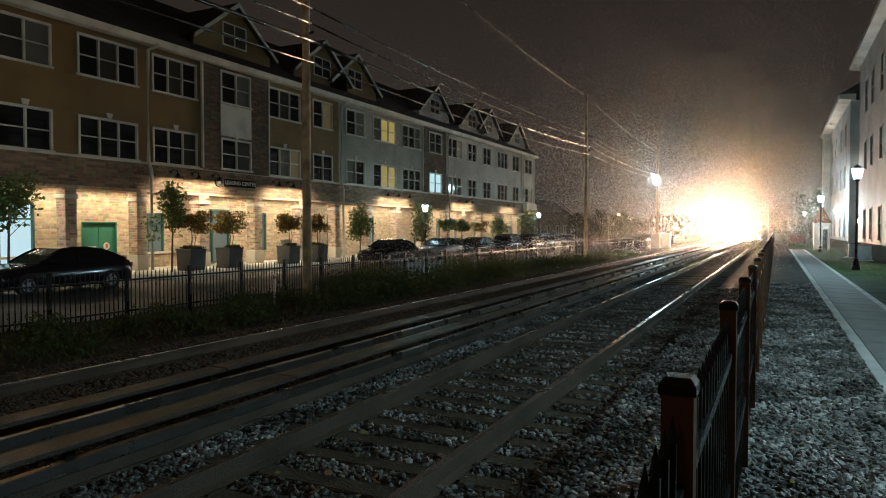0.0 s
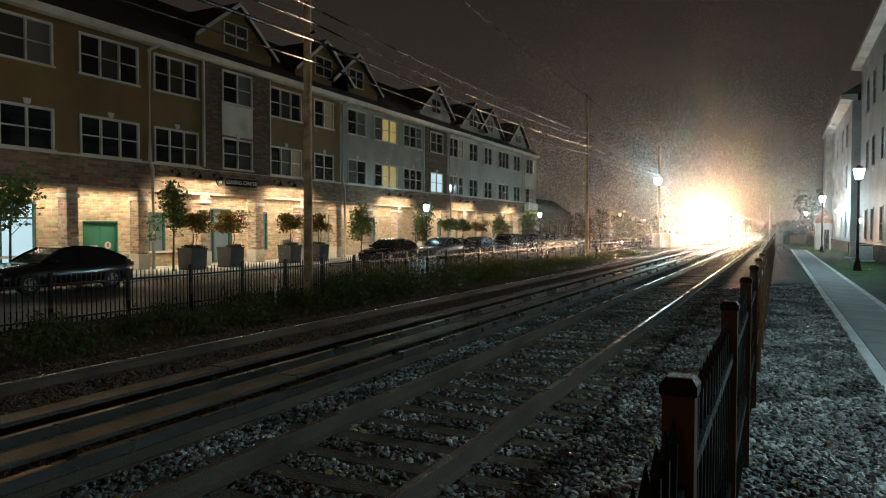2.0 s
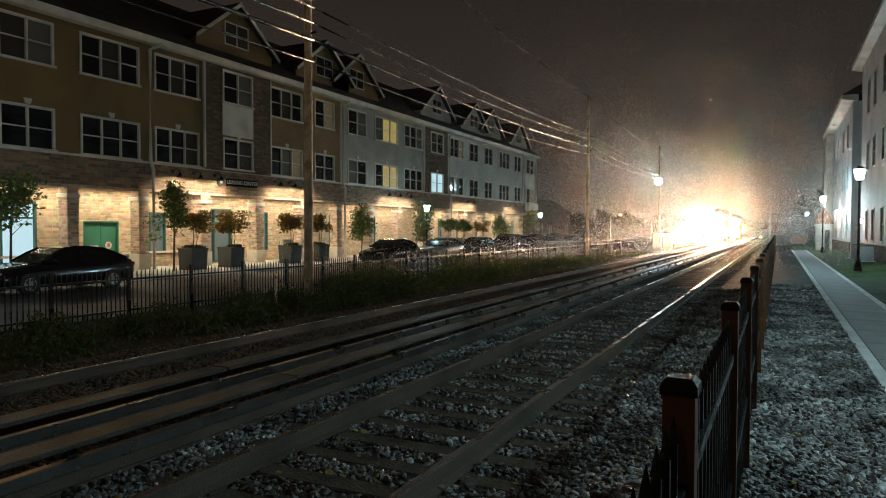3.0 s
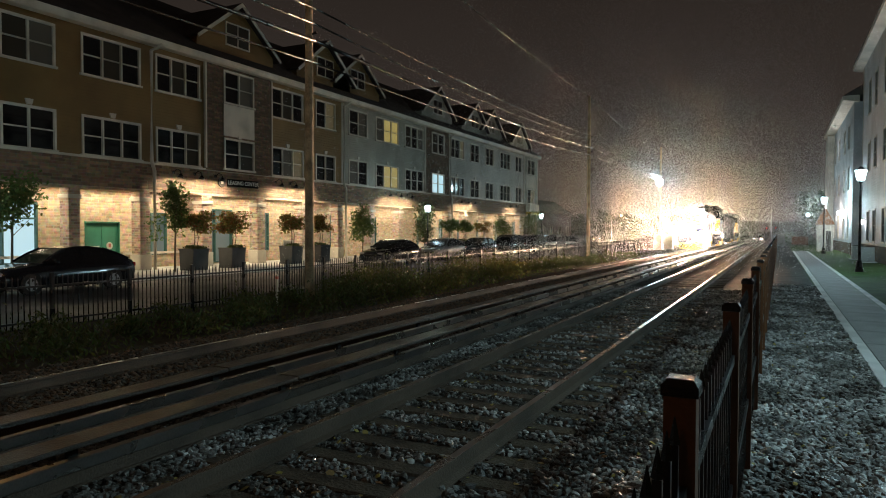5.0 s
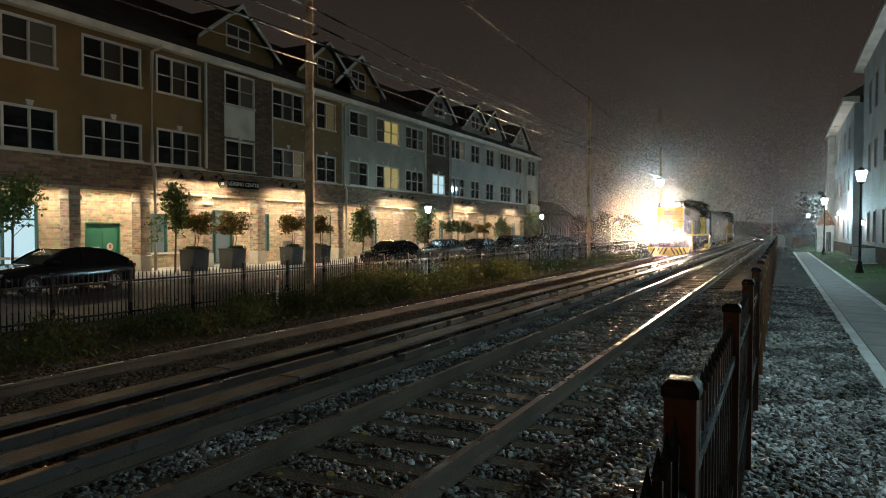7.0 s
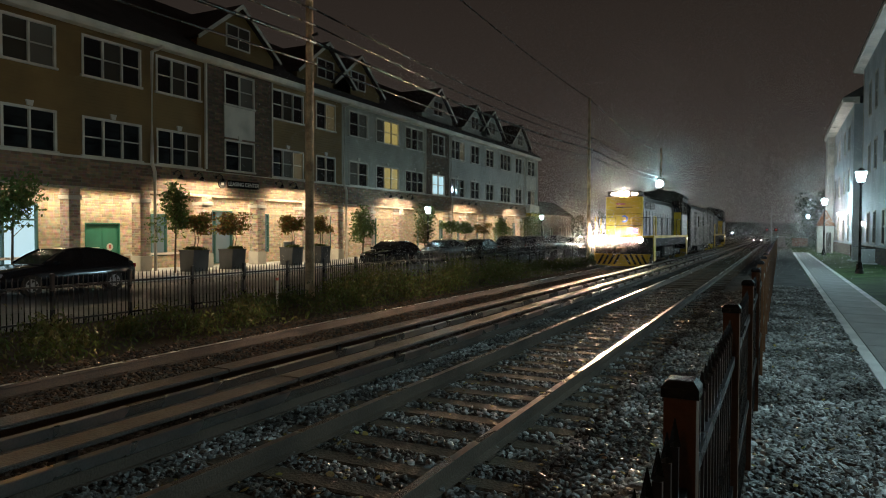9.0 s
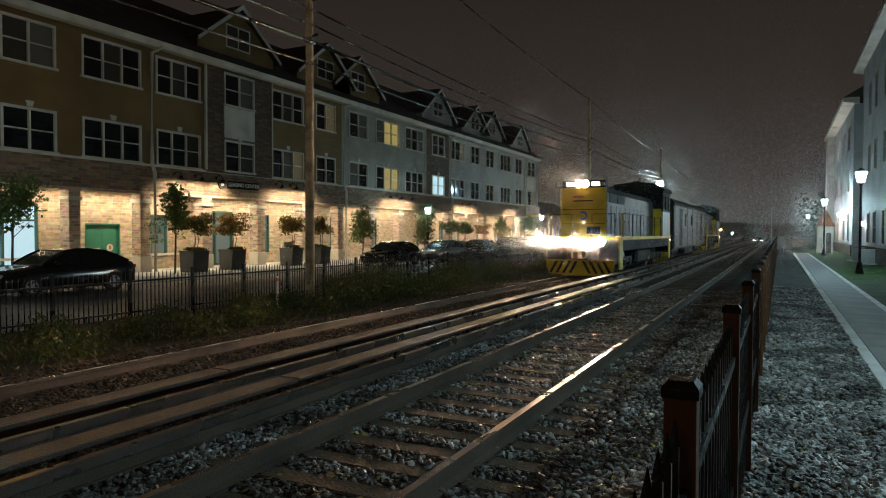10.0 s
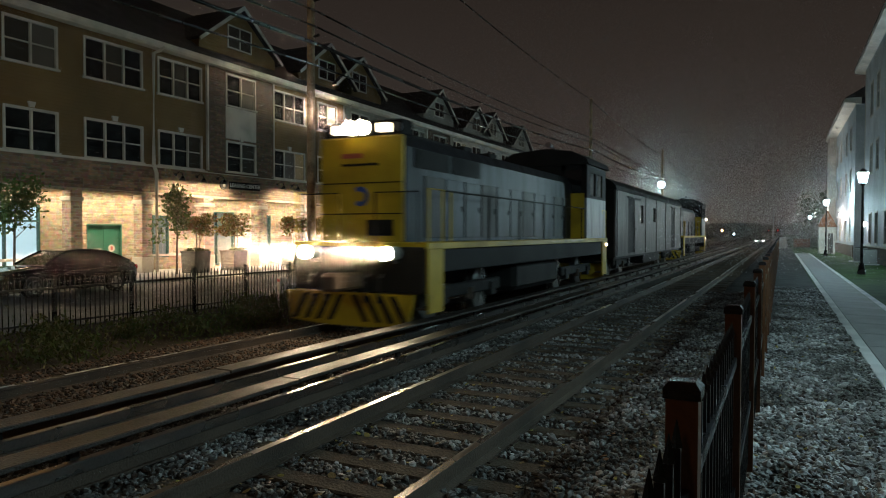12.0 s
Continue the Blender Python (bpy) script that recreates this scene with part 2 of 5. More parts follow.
M = dict(
    ballast=mat("ballast_bed", (0.045, 0.042, 0.038), 0.95, vary=0.4, grain=8, bump=1.0, fine=22, spec=0.2),
    gravel=mat("gravel_bed", (0.05, 0.05, 0.047), 0.95, vary=0.4, grain=10, bump=1.0, fine=24, spec=0.2),
    earth=mat("earth", (0.06, 0.05, 0.035), 0.95, vary=0.35, bump=0.8, fine=14, spec=0.1),
    asphalt=mat("asphalt", (0.022, 0.022, 0.025), 0.55, vary=0.25, bump=0.25, fine=90),
    concrete=mat("concrete", (0.42, 0.42, 0.40), 0.8, vary=0.15, bump=0.15, fine=70),
    kerb=mat("kerb_concrete", (0.72, 0.72, 0.70), 0.8, vary=0.15, bump=0.1),
    grass=mat("turf", (0.05, 0.10, 0.025), 0.9, vary=0.4, bump=1.0, fine=30, spec=0.1),
    tie=mat("creosoted_oak", (0.10, 0.073, 0.049), 0.85, vary=0.45, grain=20, bump=0.7, fine=40, spec=0.3),
    steel=mat("worn_rail_steel", (0.55, 0.53, 0.50), 0.28, 1.0, vary=0.15, bump=0.05),
    rust=mat("rail_rust", (0.085, 0.056, 0.036), 0.75, 0.0, vary=0.35, bump=0.4, fine=50),
    board=mat("weathered_board", (0.050, 0.042, 0.034), 0.42, vary=0.35, grain=14, bump=0.5, fine=45),
    black=mat("black_iron", (0.012, 0.012, 0.013), 0.28, 0.0, vary=0.2, bump=0.05),
    # orange lamplight is put into this brown; the posts are dark
    lamplit_brown=mat("brown_post_paint", (0.135, 0.050, 0.016), 0.5, 0.0, vary=0.3, bump=0.1),
    darkpaint=mat("soot_black", (0.016, 0.015, 0.014), 0.7, vary=0.3, bump=0.3, spec=0.2),
    poleM=mat("pole_timber", (0.52, 0.38, 0.23), 0.9, vary=0.4, grain=20, bump=0.6, fine=30),
    olive=siding_mat("olive_siding", (0.205, 0.122, 0.034)),
    grey=siding_mat("grey_siding", (0.34, 0.325, 0.275)),
    pale=siding_mat("pale_siding", (0.41, 0.40, 0.36)),
    white_siding=siding_mat("white_siding", (0.50, 0.53, 0.56)),
    slab=mat("worn_slab", (0.27, 0.27, 0.265), 0.8, vary=0.2, bump=0.2, fine=60),
    teal=mat("teal_frame", (0.035, 0.10, 0.085), 0.45, vary=0.1, bump=0.02),
    shop_room=glow("shop_interior", (0.55, 0.85, 0.80), 0.10),
    trim=mat("white_trim", (0.58, 0.54, 0.46), 0.55, vary=0.1, bump=0.03),
    stone=stone_mat("ledge_stone", (0.17, 0.105, 0.055), (0.075, 0.047, 0.028), (0.10, 0.075, 0.05)),
    pierstone=stone_mat("pier_stone", (0.58, 0.42, 0.30), (0.28, 0.18, 0.13), (0.42, 0.36, 0.29), 0.30, 0.11),
    headerstone=stone_mat("header_stone", (0.29, 0.18, 0.10), (0.12, 0.075, 0.045), (0.19, 0.15, 0.11)),
    buff=stone_mat("buff_stone", (0.50, 0.38, 0.24), (0.30, 0.21, 0.13), (0.42, 0.35, 0.26), 0.36, 0.12),
    roof=mat("asphalt_shingle", (0.045, 0.035, 0.032), 0.9, vary=0.3, bump=0.6, fine=18),
    glass=glass_mat("dark_window_glass"),
    doorgreen=mat("green_door_paint", (0.03, 0.17, 0.11), 0.45, vary=0.1, bump=0.03),
    plant=island_mat("leaf_green", [(0.07, 0.15, 0.04), (0.13, 0.23, 0.055), (0.15, 0.18, 0.05)], 0.6, thin=0.4),
    woods=island_mat("far_leaf", [(0.03, 0.05, 0.02), (0.05, 0.07, 0.025), (0.05, 0.05, 0.02)], 0.8),
    weed=island_mat("weed_green", [(0.04, 0.08, 0.018), (0.09, 0.15, 0.032), (0.11, 0.10, 0.035)], 0.7, thin=0.3),
    autumn=island_mat("leaf_turning", [(0.07, 0.13, 0.025), (0.17, 0.19, 0.04), (0.22, 0.17, 0.04), (0.24, 0.08, 0.03)], 0.6, thin=0.4),
    bark=mat("bark", (0.12, 0.09, 0.06), 0.9, vary=0.3, bump=0.6),
    planter=mat("slate_planter", (0.07, 0.075, 0.08), 0.6, vary=0.2, bump=0.1),
    yellow=mat("safety_yellow", (0.62, 0.40, 0.02), 0.5, vary=0.18, grain=8, bump=0.08),
    loco=mat("grimy_blue_grey", (0.030, 0.036, 0.043), 0.5, 0.0, vary=0.5, grain=12, bump=0.12, second=(0.009, 0.010, 0.011), streak=True, spec=0.3),
    car=mat("grimy_grey_steel", (0.068, 0.060, 0.052), 0.55, 0.0, vary=0.5, grain=12, bump=0.15, second=(0.035, 0.027, 0.023), streak=True, spec=0.3),
    cabgrey=mat("cab_grey", (0.19, 0.20, 0.20), 0.45, vary=0.35, grain=12, bump=0.1, streak=True),
    blue=mat("blue_mark", (0.05, 0.10, 0.32), 0.5, vary=0.15),
    red=mat("red_mark", (0.45, 0.10, 0.08), 0.5, vary=0.15),
    carblack=mat("black_car_paint", (0.012, 0.013, 0.018), 0.12, vary=0.1, bump=0),
    carsilver=mat("silver_car_paint", (0.30, 0.31, 0.33), 0.22, 0.5, vary=0.1, bump=0),
    cardark=mat("dark_grey_car_paint", (0.05, 0.052, 0.06), 0.15, 0.2, vary=0.1, bump=0),
    carglass=mat("car_glass", (0.012, 0.013, 0.015), 0.08, vary=0.05, bump=0),
    rubber=mat("tyre_rubber", (0.015, 0.015, 0.015), 0.85, vary=0.2),
    alloy=mat("alloy_wheel", (0.28, 0.28, 0.30), 0.35, 0.9, vary=0.1),
    wire=mat("wire", (0.55, 0.55, 0.55), 0.34, 0.8, vary=0.1, bump=0),
    cable=mat("wet_cable", (0.13, 0.125, 0.12), 0.28, 1.0, vary=0.1, bump=0),
    tail=glow("red_tail_lamp", (1, 0.03, 0.01), 2.0),
    sign_black=mat("sign_black", (0.010, 0.010, 0.010), 0.8, vary=0.1, bump=0, spec=0.05),
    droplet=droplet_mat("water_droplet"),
    pale_text=mat("sign_letters", (0.85, 0.84, 0.80), 0.6, vary=0.05, bump=0),
    head=glow("headlamp_burner", (1.0, 0.58, 0.33), 90000.0),
    ditch=glow("ditch_lamp_burner", (1.0, 0.59, 0.35), 2500000.0),
    lamp_ring=glow("lamp_glass_ring", (1.0, 0.76, 0.48), 350.0),
    lamp_barrel=mat("lamp_barrel_steel", (0.10, 0.095, 0.09), 0.5, vary=0.15, bump=0.02),
    board_lit=glow("lit_number_board", (1.0, 0.86, 0.6), 5.0),
    globe=glow("cool_lamp_globe", COOL, 45.0),
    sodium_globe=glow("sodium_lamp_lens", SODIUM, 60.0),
    warm_globe=glow("warm_lamp_lens", WARM, 30.0),
    flood=glow("cool_flood_lens", COOL, 120.0),
    lantern=glow("lantern_glass", (1.0, 0.93, 0.84), 40.0),
    tail_glass=mat("red_lens", (0.35, 0.01, 0.01), 0.15, vary=0.1, bump=0),
    tile=mat("orange_tile", (0.32, 0.13, 0.055), 0.7, vary=0.3, bump=0.4, fine=30),
    darkwall=mat("dark_clapboard", (0.10, 0.085, 0.075), 0.8, vary=0.2, bump=0.2),
    room=glow("lit_room_blind", (1.0, 0.78, 0.22), 0.28),
    room_cool=glow("lit_room_cool", (0.6, 0.9, 1.0), 0.8),
    dim_room=glow("dim_room_blind", (1.0, 0.74, 0.26), 0.05),
)
stones = [(0.05, 0.05, 0.05), (0.16, 0.16, 0.155), (0.38, 0.38, 0.37), (0.10, 0.085, 0.07), (0.66, 0.66, 0.64)]
M["brownstones"] = island_mat("rusty_ballast_stone", [(0.035, 0.025, 0.018), (0.075, 0.052, 0.036), (0.11, 0.09, 0.07), (0.15, 0.08, 0.04)], 0.85)
M["palestones"] = island_mat("gravel_stone", [tuple(min(0.8, c * 1.2) for c in s) for s in stones], 0.5, spec=0.5, patch=1.1)
M["stones"] = island_mat("ballast_stone", stones, 0.5, spec=0.5, patch=1.1)
M["leafbits"] = island_mat("fallen_leaf", [(0.30, 0.20, 0.05), (0.22, 0.10, 0.04), (0.35, 0.30, 0.06)], 0.7)

# ---- building helpers ----


def part(name, bm, material, parent=None, label="", smooth=False):
    """Links a bmesh as one mesh object, under parent if given."""
    me = bpy.data.meshes.new(name)
    bm.to_mesh(me)
    bm.free()
    if smooth:
        me.shade_smooth()
    me.materials.append(material)
    ob = new(name, me)
    if parent:
        ob.parent = parent
    return tagged(ob, label)


def again(ob, loc, parent=None, rz=0):
    """A further piece on the same mesh."""
    o = new(ob.name.split(".")[0], ob.data)
    o.location, o.rotation_euler = loc, (0, 0, rz)
    o.parent = parent or ob.parent
    return o


def thing(name, loc, label, category, group="", kind="", rz=0):
    ob = new(name)
    ob.location, ob.rotation_euler = loc, (0, 0, rz)
    return tagged(ob, label, category, group, kind)


def box(bm, x0, x1, y0, y1, z0, z1, bev=0.0):
    vs = bmesh.ops.create_cube(bm, size=1)["verts"]
    for v in vs:
        v.co = Vector((x0 + (v.co.x + 0.5) * (x1 - x0), y0 + (v.co.y + 0.5) * (y1 - y0), z0 + (v.co.z + 0.5) * (z1 - z0)))
    if bev:
        es = list({ed for v in vs for ed in v.link_edges})
        bmesh.ops.bevel(bm, geom=es, offset=bev, segments=1, affect="EDGES")
    return bm


def B(*a, bev=0.0):
    return box(bmesh.new(), *a, bev=bev)


def cyl(bm, p, q, r0, r1=None, n=10):
    p, q = Vector(p), Vector(q)
    m = Matrix.Translation((p + q) / 2) @ (q - p).to_track_quat("Z", "Y").to_matrix().to_4x4()
    bmesh.ops.create_cone(bm, cap_ends=True, segments=n, radius1=r0, radius2=r0 if r1 is None else r1, depth=(q - p).length, matrix=m)
    return bm


def C(*a, **k):
    return cyl(bmesh.new(), *a, **k)


def ball(bm, c, r, sub=2):
    bmesh.ops.create_icosphere(bm, subdivisions=sub, radius=r, matrix=Matrix.Translation(c))
    return bm


def prism(bm, outline, axis, a, b):
    """Extrudes a closed outline of (u, v) along an axis from a to b."""
    put = {"x": lambda u, v, w: (w, u, v), "y": lambda u, v, w: (u, w, v), "z": lambda u, v, w: (u, v, w)}[axis]
    lo, hi = [bm.verts.new(put(u, v, a)) for u, v in outline], [bm.verts.new(put(u, v, b)) for u, v in outline]
    bm.faces.new(lo[::-1]), bm.faces.new(hi)
    k = len(outline)
    for i in range(k):
        bm.faces.new((lo[i], lo[(i + 1) % k], hi[(i + 1) % k], hi[i]))
    bmesh.ops.recalc_face_normals(bm, faces=bm.faces[:])
    return bm


def grid_wall(bm, x0, x1, y0, y1, z0, z1, holes):
    """A wall along Y of thickness x0..x1, one shell, with openings (ya, yb, za, zb) through it."""
    ys = sorted({y0, y1, *(v for h in holes for v in h[:2] if y0 < v < y1)})
    zs = sorted({z0, z1, *(v for h in holes for v in h[2:] if z0 < v < z1)})
    solid, vs = set(), {}
    for i in range(len(ys) - 1):
        for k in range(len(zs) - 1):
            my, mz = (ys[i] + ys[i + 1]) / 2, (zs[k] + zs[k + 1]) / 2
            if not any(h[0] < my < h[1] and h[2] < mz < h[3] for h in holes):
                solid.add((i, k))

    def vert(s, i, k):
        if (s, i, k) not in vs:
            vs[s, i, k] = bm.verts.new((x1 if s else x0, ys[i], zs[k]))
        return vs[s, i, k]

    for i, k in solid:
        bm.faces.new([vert(1, *c) for c in ((i, k), (i + 1, k), (i + 1, k + 1), (i, k + 1))])
        bm.faces.new([vert(0, *c) for c in ((i, k), (i, k + 1), (i + 1, k + 1), (i + 1, k))])
        for (di, dk), (p, q) in (((-1, 0), ((i, k), (i, k + 1))), ((1, 0), ((i + 1, k + 1), (i + 1, k))), ((0, -1), ((i + 1, k), (i, k))), ((0, 1), ((i, k + 1), (i + 1, k + 1)))):
            if (i + di, k + dk) not in solid:
                bm.faces.new((vert(0, *p), vert(1, *p), vert(1, *q), vert(0, *q)))
    bmesh.ops.recalc_face_normals(bm, faces=bm.faces[:])
    return bm


def tube(bm, pts, r, n=6):
    """One bent round bar through the points."""
    pts = [Vector(p) for p in pts]
    rings = []
    for i, p in enumerate(pts):
        d = (pts[min(i + 1, len(pts) - 1)] - pts[max(i - 1, 0)]).normalized()
        q = d.to_track_quat("Z", "Y")
        rings.append([bm.verts.new(p + q @ Vector((r * math.cos(6.2832 * k / n), r * math.sin(6.2832 * k / n), 0))) for k in range(n)])
    for a, b in zip(rings, rings[1:]):
        for k in range(n):
            bm.faces.new((a[k], a[(k + 1) % n], b[(k + 1) % n], b[k]))
    bm.faces.new(rings[0][::-1]), bm.faces.new(rings[-1])
    bmesh.ops.recalc_face_normals(bm, faces=bm.faces[:])
    return bm


def scatter(name, material, places, sizes, flat=0.7, parent=None, seed=3):
    """Many small angular stones as one mesh."""
    rng = np.random.default_rng(seed)
    bm = bmesh.new()
    bmesh.ops.create_icosphere(bm, subdivisions=1, radius=1)
    bv = np.array([v.co[:] for v in bm.verts])
    bm.verts.ensure_lookup_table()
    bf = np.array([[v.index for v in f.verts] for f in bm.faces])
    bm.free()
    n = len(places)
    v = bv[None] * (1 + rng.uniform(-0.35, 0.3, (n, len(bv), 1)))
    v = v * rng.uniform(0.6, 1.25, (n, 1, 3)) * np.array([1, 1, flat])
    a = rng.uniform(0, 6.28, n)
    c, s = np.cos(a)[:, None], np.sin(a)[:, None]
    tilt = rng.uniform(-0.6, 0.6, (n, 1))
    x, y, z = v[..., 0], v[..., 1], v[..., 2]
    z, x = z + tilt * x, x - tilt * z
    v = np.stack((x * c - y * s, x * s + y * c, z), -1) * np.asarray(sizes)[:, None, None] + np.asarray(places)[:, None]
    f = bf[None] + (np.arange(n) * len(bv))[:, None, None]
    me = bpy.data.meshes.new(name)
    me.vertices.add(v.size // 3)
    me.vertices.foreach_set("co", v.reshape(-1))
    me.loops.add(f.size)
    me.polygons.add(f.size // 3)
    me.loops.foreach_set("vertex_index", f.reshape(-1))
    me.polygons.foreach_set("loop_start", np.arange(0, f.size, 3))
    me.update(calc_edges=True)
    me.shade_flat()
    me.materials.append(material)
    ob = new(name, me)
    ob.parent = parent
    return ob

# ---- ground, street and pavements ----
TRACKS = (-3.0, -7.11)


def ground_profile():
    """One sheet across: (x, z), from the town side to the houses on the near side."""
    return [(-900, -0.3), (-60, -0.3), (-22.65, -0.3), (-13.6, -0.3), (-12.4, -0.3), (-10.2, -0.32), (-9.2, -0.22), (-8.6, -0.19),
            (-1.3, -0.19), (-0.75, -0.06), (-0.3, 0.04), (1.0, 0.04), (6.0, 0.04), (60, 0.04), (900, 0.04)]


bm = bmesh.new()
prof = ground_profile()
ys = [-60, -8, 0, 8, 20, 50, 120, 300, 1500]
vg = [[bm.verts.new((x, y, z)) for x, z in prof] for y in ys]
for a, b in zip(vg, vg[1:]):
    for i in range(len(prof) - 1):
        bm.faces.new((a[i], a[i + 1], b[i + 1], b[i]))
ground = tagged(part("ground", bm, M["earth"]), "dark earth under the ballast and gravel", "ground", kind="structure")
for m in ("ballast", "gravel", "grass"):
    ground.data.materials.append(M[m])
for f in ground.data.polygons:
    x = f.center.x
    f.material_index = 1 if -9.3 < x < -1.0 else 2 if -1.0 <= x < 2 else 3 if x >= 2 else 0

road = tagged(part("road", B(-22.6, -13.7, -60, 400, -0.4, -0.27), M["asphalt"]), "damp dark asphalt street along the railway", "road", kind="structure")
side = tagged(part("pavement", B(-28.6, -22.8, -60, 130, -0.4, -0.12), M["concrete"]), "pale concrete pavement in front of the shops", "pavement", kind="structure")
tagged(part("kerb", B(-22.8, -22.6, -60, 130, -0.4, -0.115, bev=0.015), M["kerb"]), "concrete kerb between street and pavement", "kerb", kind="structure")

# footpath on the near side: slabs between two pale edge strips
path = tagged(thing("footpath", (0, 0, 0), "grey concrete footpath with pale edge strips", "pavement", kind="structure"))
slab = part("slab", B(-0.45, 0.45, 0, 1.49, -0.03, 0.06, bev=0.012), M["slab"], path)
slab.location = (1.64, -6, 0)
for i in range(1, 48):
    again(slab, (1.64, -6 + 1.5 * i, 0))
for x in (1.11, 2.15):
    for i in range(12):
        part("edge_strip", B(x - 0.075, x + 0.075, -6 + 6 * i, -0.01 + 6 * i, -0.03, 0.066, bev=0.008), M["kerb"], path, "pale concrete edge strip")

# ---- railway ----


def rail_outline(cx):
    half = [(0.0, 0.0), (0.034, 0.0), (0.036, -0.006), (0.036, -0.035), (0.009, -0.045), (0.009, -0.135), (0.07, -0.155), (0.07, -0.165)]
    return [(cx + u, z) for u, z in half[1:]] + [(cx - u, z) for u, z in half[:0:-1]]


def rail_track(cx, y0, y1, label):
    t = thing("railway_track", (cx, 0, 0), label, "track", "railway tracks", "structure")
    for x in (-0.7525, 0.7525):
        o = part("rail", prism(bmesh.new(), rail_outline(x), "y", -20, 420), M["rust"], t, "rusty rail with a polished head")
        o.data.materials.append(M["steel"])
        for f in o.data.polygons:
            if f.normal.z > 0.5 and f.center.z > -0.02:
                f.material_index = 1
    rng = random.Random(int(-cx * 10))
    ties = []
    for k in range(3):
        ties.append(part("tie", B(-1.3, 1.3, -0.115, 0.115, -0.34, -0.168, bev=0.012 + 0.004 * k), M["tie"], t))
    n = int((y1 - y0) / 0.533)
    for i in range(n):
        o = ties[i] if i < 3 else again(ties[i % 3], (0, 0, 0))
        o.location = (rng.uniform(-0.04, 0.04), y0 + i * 0.533 + rng.uniform(-0.02, 0.02), rng.uniform(-0.012, 0.008))
        o.rotation_euler = (0, 0, rng.uniform(-0.012, 0.012))
    plate = part("tie_plate", B(-0.10, 0.10, -0.09, 0.09, -0.170, -0.158), M["rust"], t)
    plate.location = (-0.7525, y0, 0)
    for i in range(min(n, 70)):
        for x in (-0.7525, 0.7525):
            if i or x > 0:
                again(plate, (x, y0 + i * 0.533, 0.002))
    return t


near_track = rail_track(TRACKS[0], 1.0 - 0.533 * 22, 100, "timber-tied railway track with rusty rails")
far_track = rail_track(TRACKS[1], -8.0, 90, "timber-tied track behind the power rails")


def power_rail(x, label):
    t = thing("power_rail", (x, 0, 0), label, "rail", "power rails", "structure")
    part("conductor_rail", B(-0.045, 0.045, -20, 300, -0.05, 0.045, bev=0.008), M["steel"], t, "bare steel conductor rail")
    part("rail_web", B(-0.02, 0.02, -20, 300, -0.16, -0.05), M["rust"], t)
    part("rail_base", B(-0.06, 0.06, -20, 300, -0.165, -0.148), M["rust"], t)
    b0 = part("cover_board", B(-0.135, 0.135, 0, 4.85, 0.155, 0.195, bev=0.008), M["board"], t)
    br = part("bracket", B(-0.12, -0.08, -0.04, 0.04, -0.17, 0.155), M["darkpaint"], t)
    ins = part("insulator", C((0, 0, -0.26), (0, 0, -0.165), 0.07, 0.05, n=8), M["concrete"], t)
    b0.location, br.location, ins.location = (0, -4, 0), (0, -4, 0), (0, -4, 0)
    for i in range(1, 40):
        again(b0, (0.004 * math.sin(i * 2.1), -4 + 4.87 * i, 0.003 * math.sin(i * 3.7)))
    for i in range(1, 70):
        again(br, (0, -4 + 2.435 * i, 0))
        again(ins, (0, -4 + 2.435 * i, 0))
    return t


power_rail(-4.70, "covered third rail on brackets beside the near track")
power_rail(-5.68, "covered third rail on brackets beside the far track")

# loose ballast, gravel and fallen leaves near the camera
rng = np.random.default_rng(5)


def strew(n, x0, x1, y0, y1, zf, skip=None, power=2.0):
    y = y0 + (y1 - y0) * rng.uniform(0, 1, n) ** power
    x = rng.uniform(x0, x1, n)
    p = np.stack((x, y, zf(x)), 1)
    return p[~skip(p)] if skip is not None else p


def behind(n, x0, x1, y0, y1, zf, skip=None):
    p = np.stack((rng.uniform(x0, x1, n), rng.uniform(y0, y1, n), np.zeros(n)), 1)
    p[:, 2] = zf(p[:, 0])
    return p[~skip(p)] if skip is not None else p


def bed(x):
    return np.interp(x, [p[0] for p in prof], [p[1] for p in prof])


def on_ties(p):
    k = np.abs((p[:, 1] - 1.0 + 0.266) % 0.533 - 0.266)
    return (np.abs(p[:, 0] + 3.0) < 1.25) & (k < 0.13)


P = np.concatenate((strew(62000, -6.2, -0.95, 1.5, 24, bed, on_ties, 1.8), behind(2500, -6.2, -0.95, -10, 1.5, bed, on_ties)))
P[:, 2] += rng.uniform(-0.01, 0.03, len(P))
tagged(scatter("ballast_stones", M["stones"], P, rng.uniform(0.013, 0.036, len(P))), "grey crushed-stone ballast between the ties", "ballast", kind="stuff")
P = strew(34000, -9.4, -6.1, 3.0, 34, bed, None, 1.4)
P[:, 2] += rng.uniform(0.0, 0.035, len(P))
tagged(scatter("rusty_ballast", M["brownstones"], P, rng.uniform(0.018, 0.045, len(P)), seed=7), "rust-stained ballast heaped over the far ties", "ballast", kind="stuff")
P = np.concatenate((strew(58000, -1.0, 1.02, 0.9, 24, bed, None, 1.8), behind(2000, -1.0, 1.02, -8, 0.9, bed)))
P[:, 2] += rng.uniform(-0.01, 0.03, len(P))
tagged(scatter("gravel", M["palestones"], P, rng.uniform(0.011, 0.041, len(P)), seed=8), "loose grey gravel between fence and footpath", "gravel", kind="stuff")
P = strew(900, -4.2, 1.0, 1.8, 18, lambda x: bed(x) + 0.03, None, 1.5)
tagged(scatter("fallen_leaves", M["leafbits"], P, rng.uniform(0.018, 0.034, len(P)), 0.12, seed=9), "scattered yellow and brown fallen leaves", "leaves", kind="stuff")

# ---- fences ----


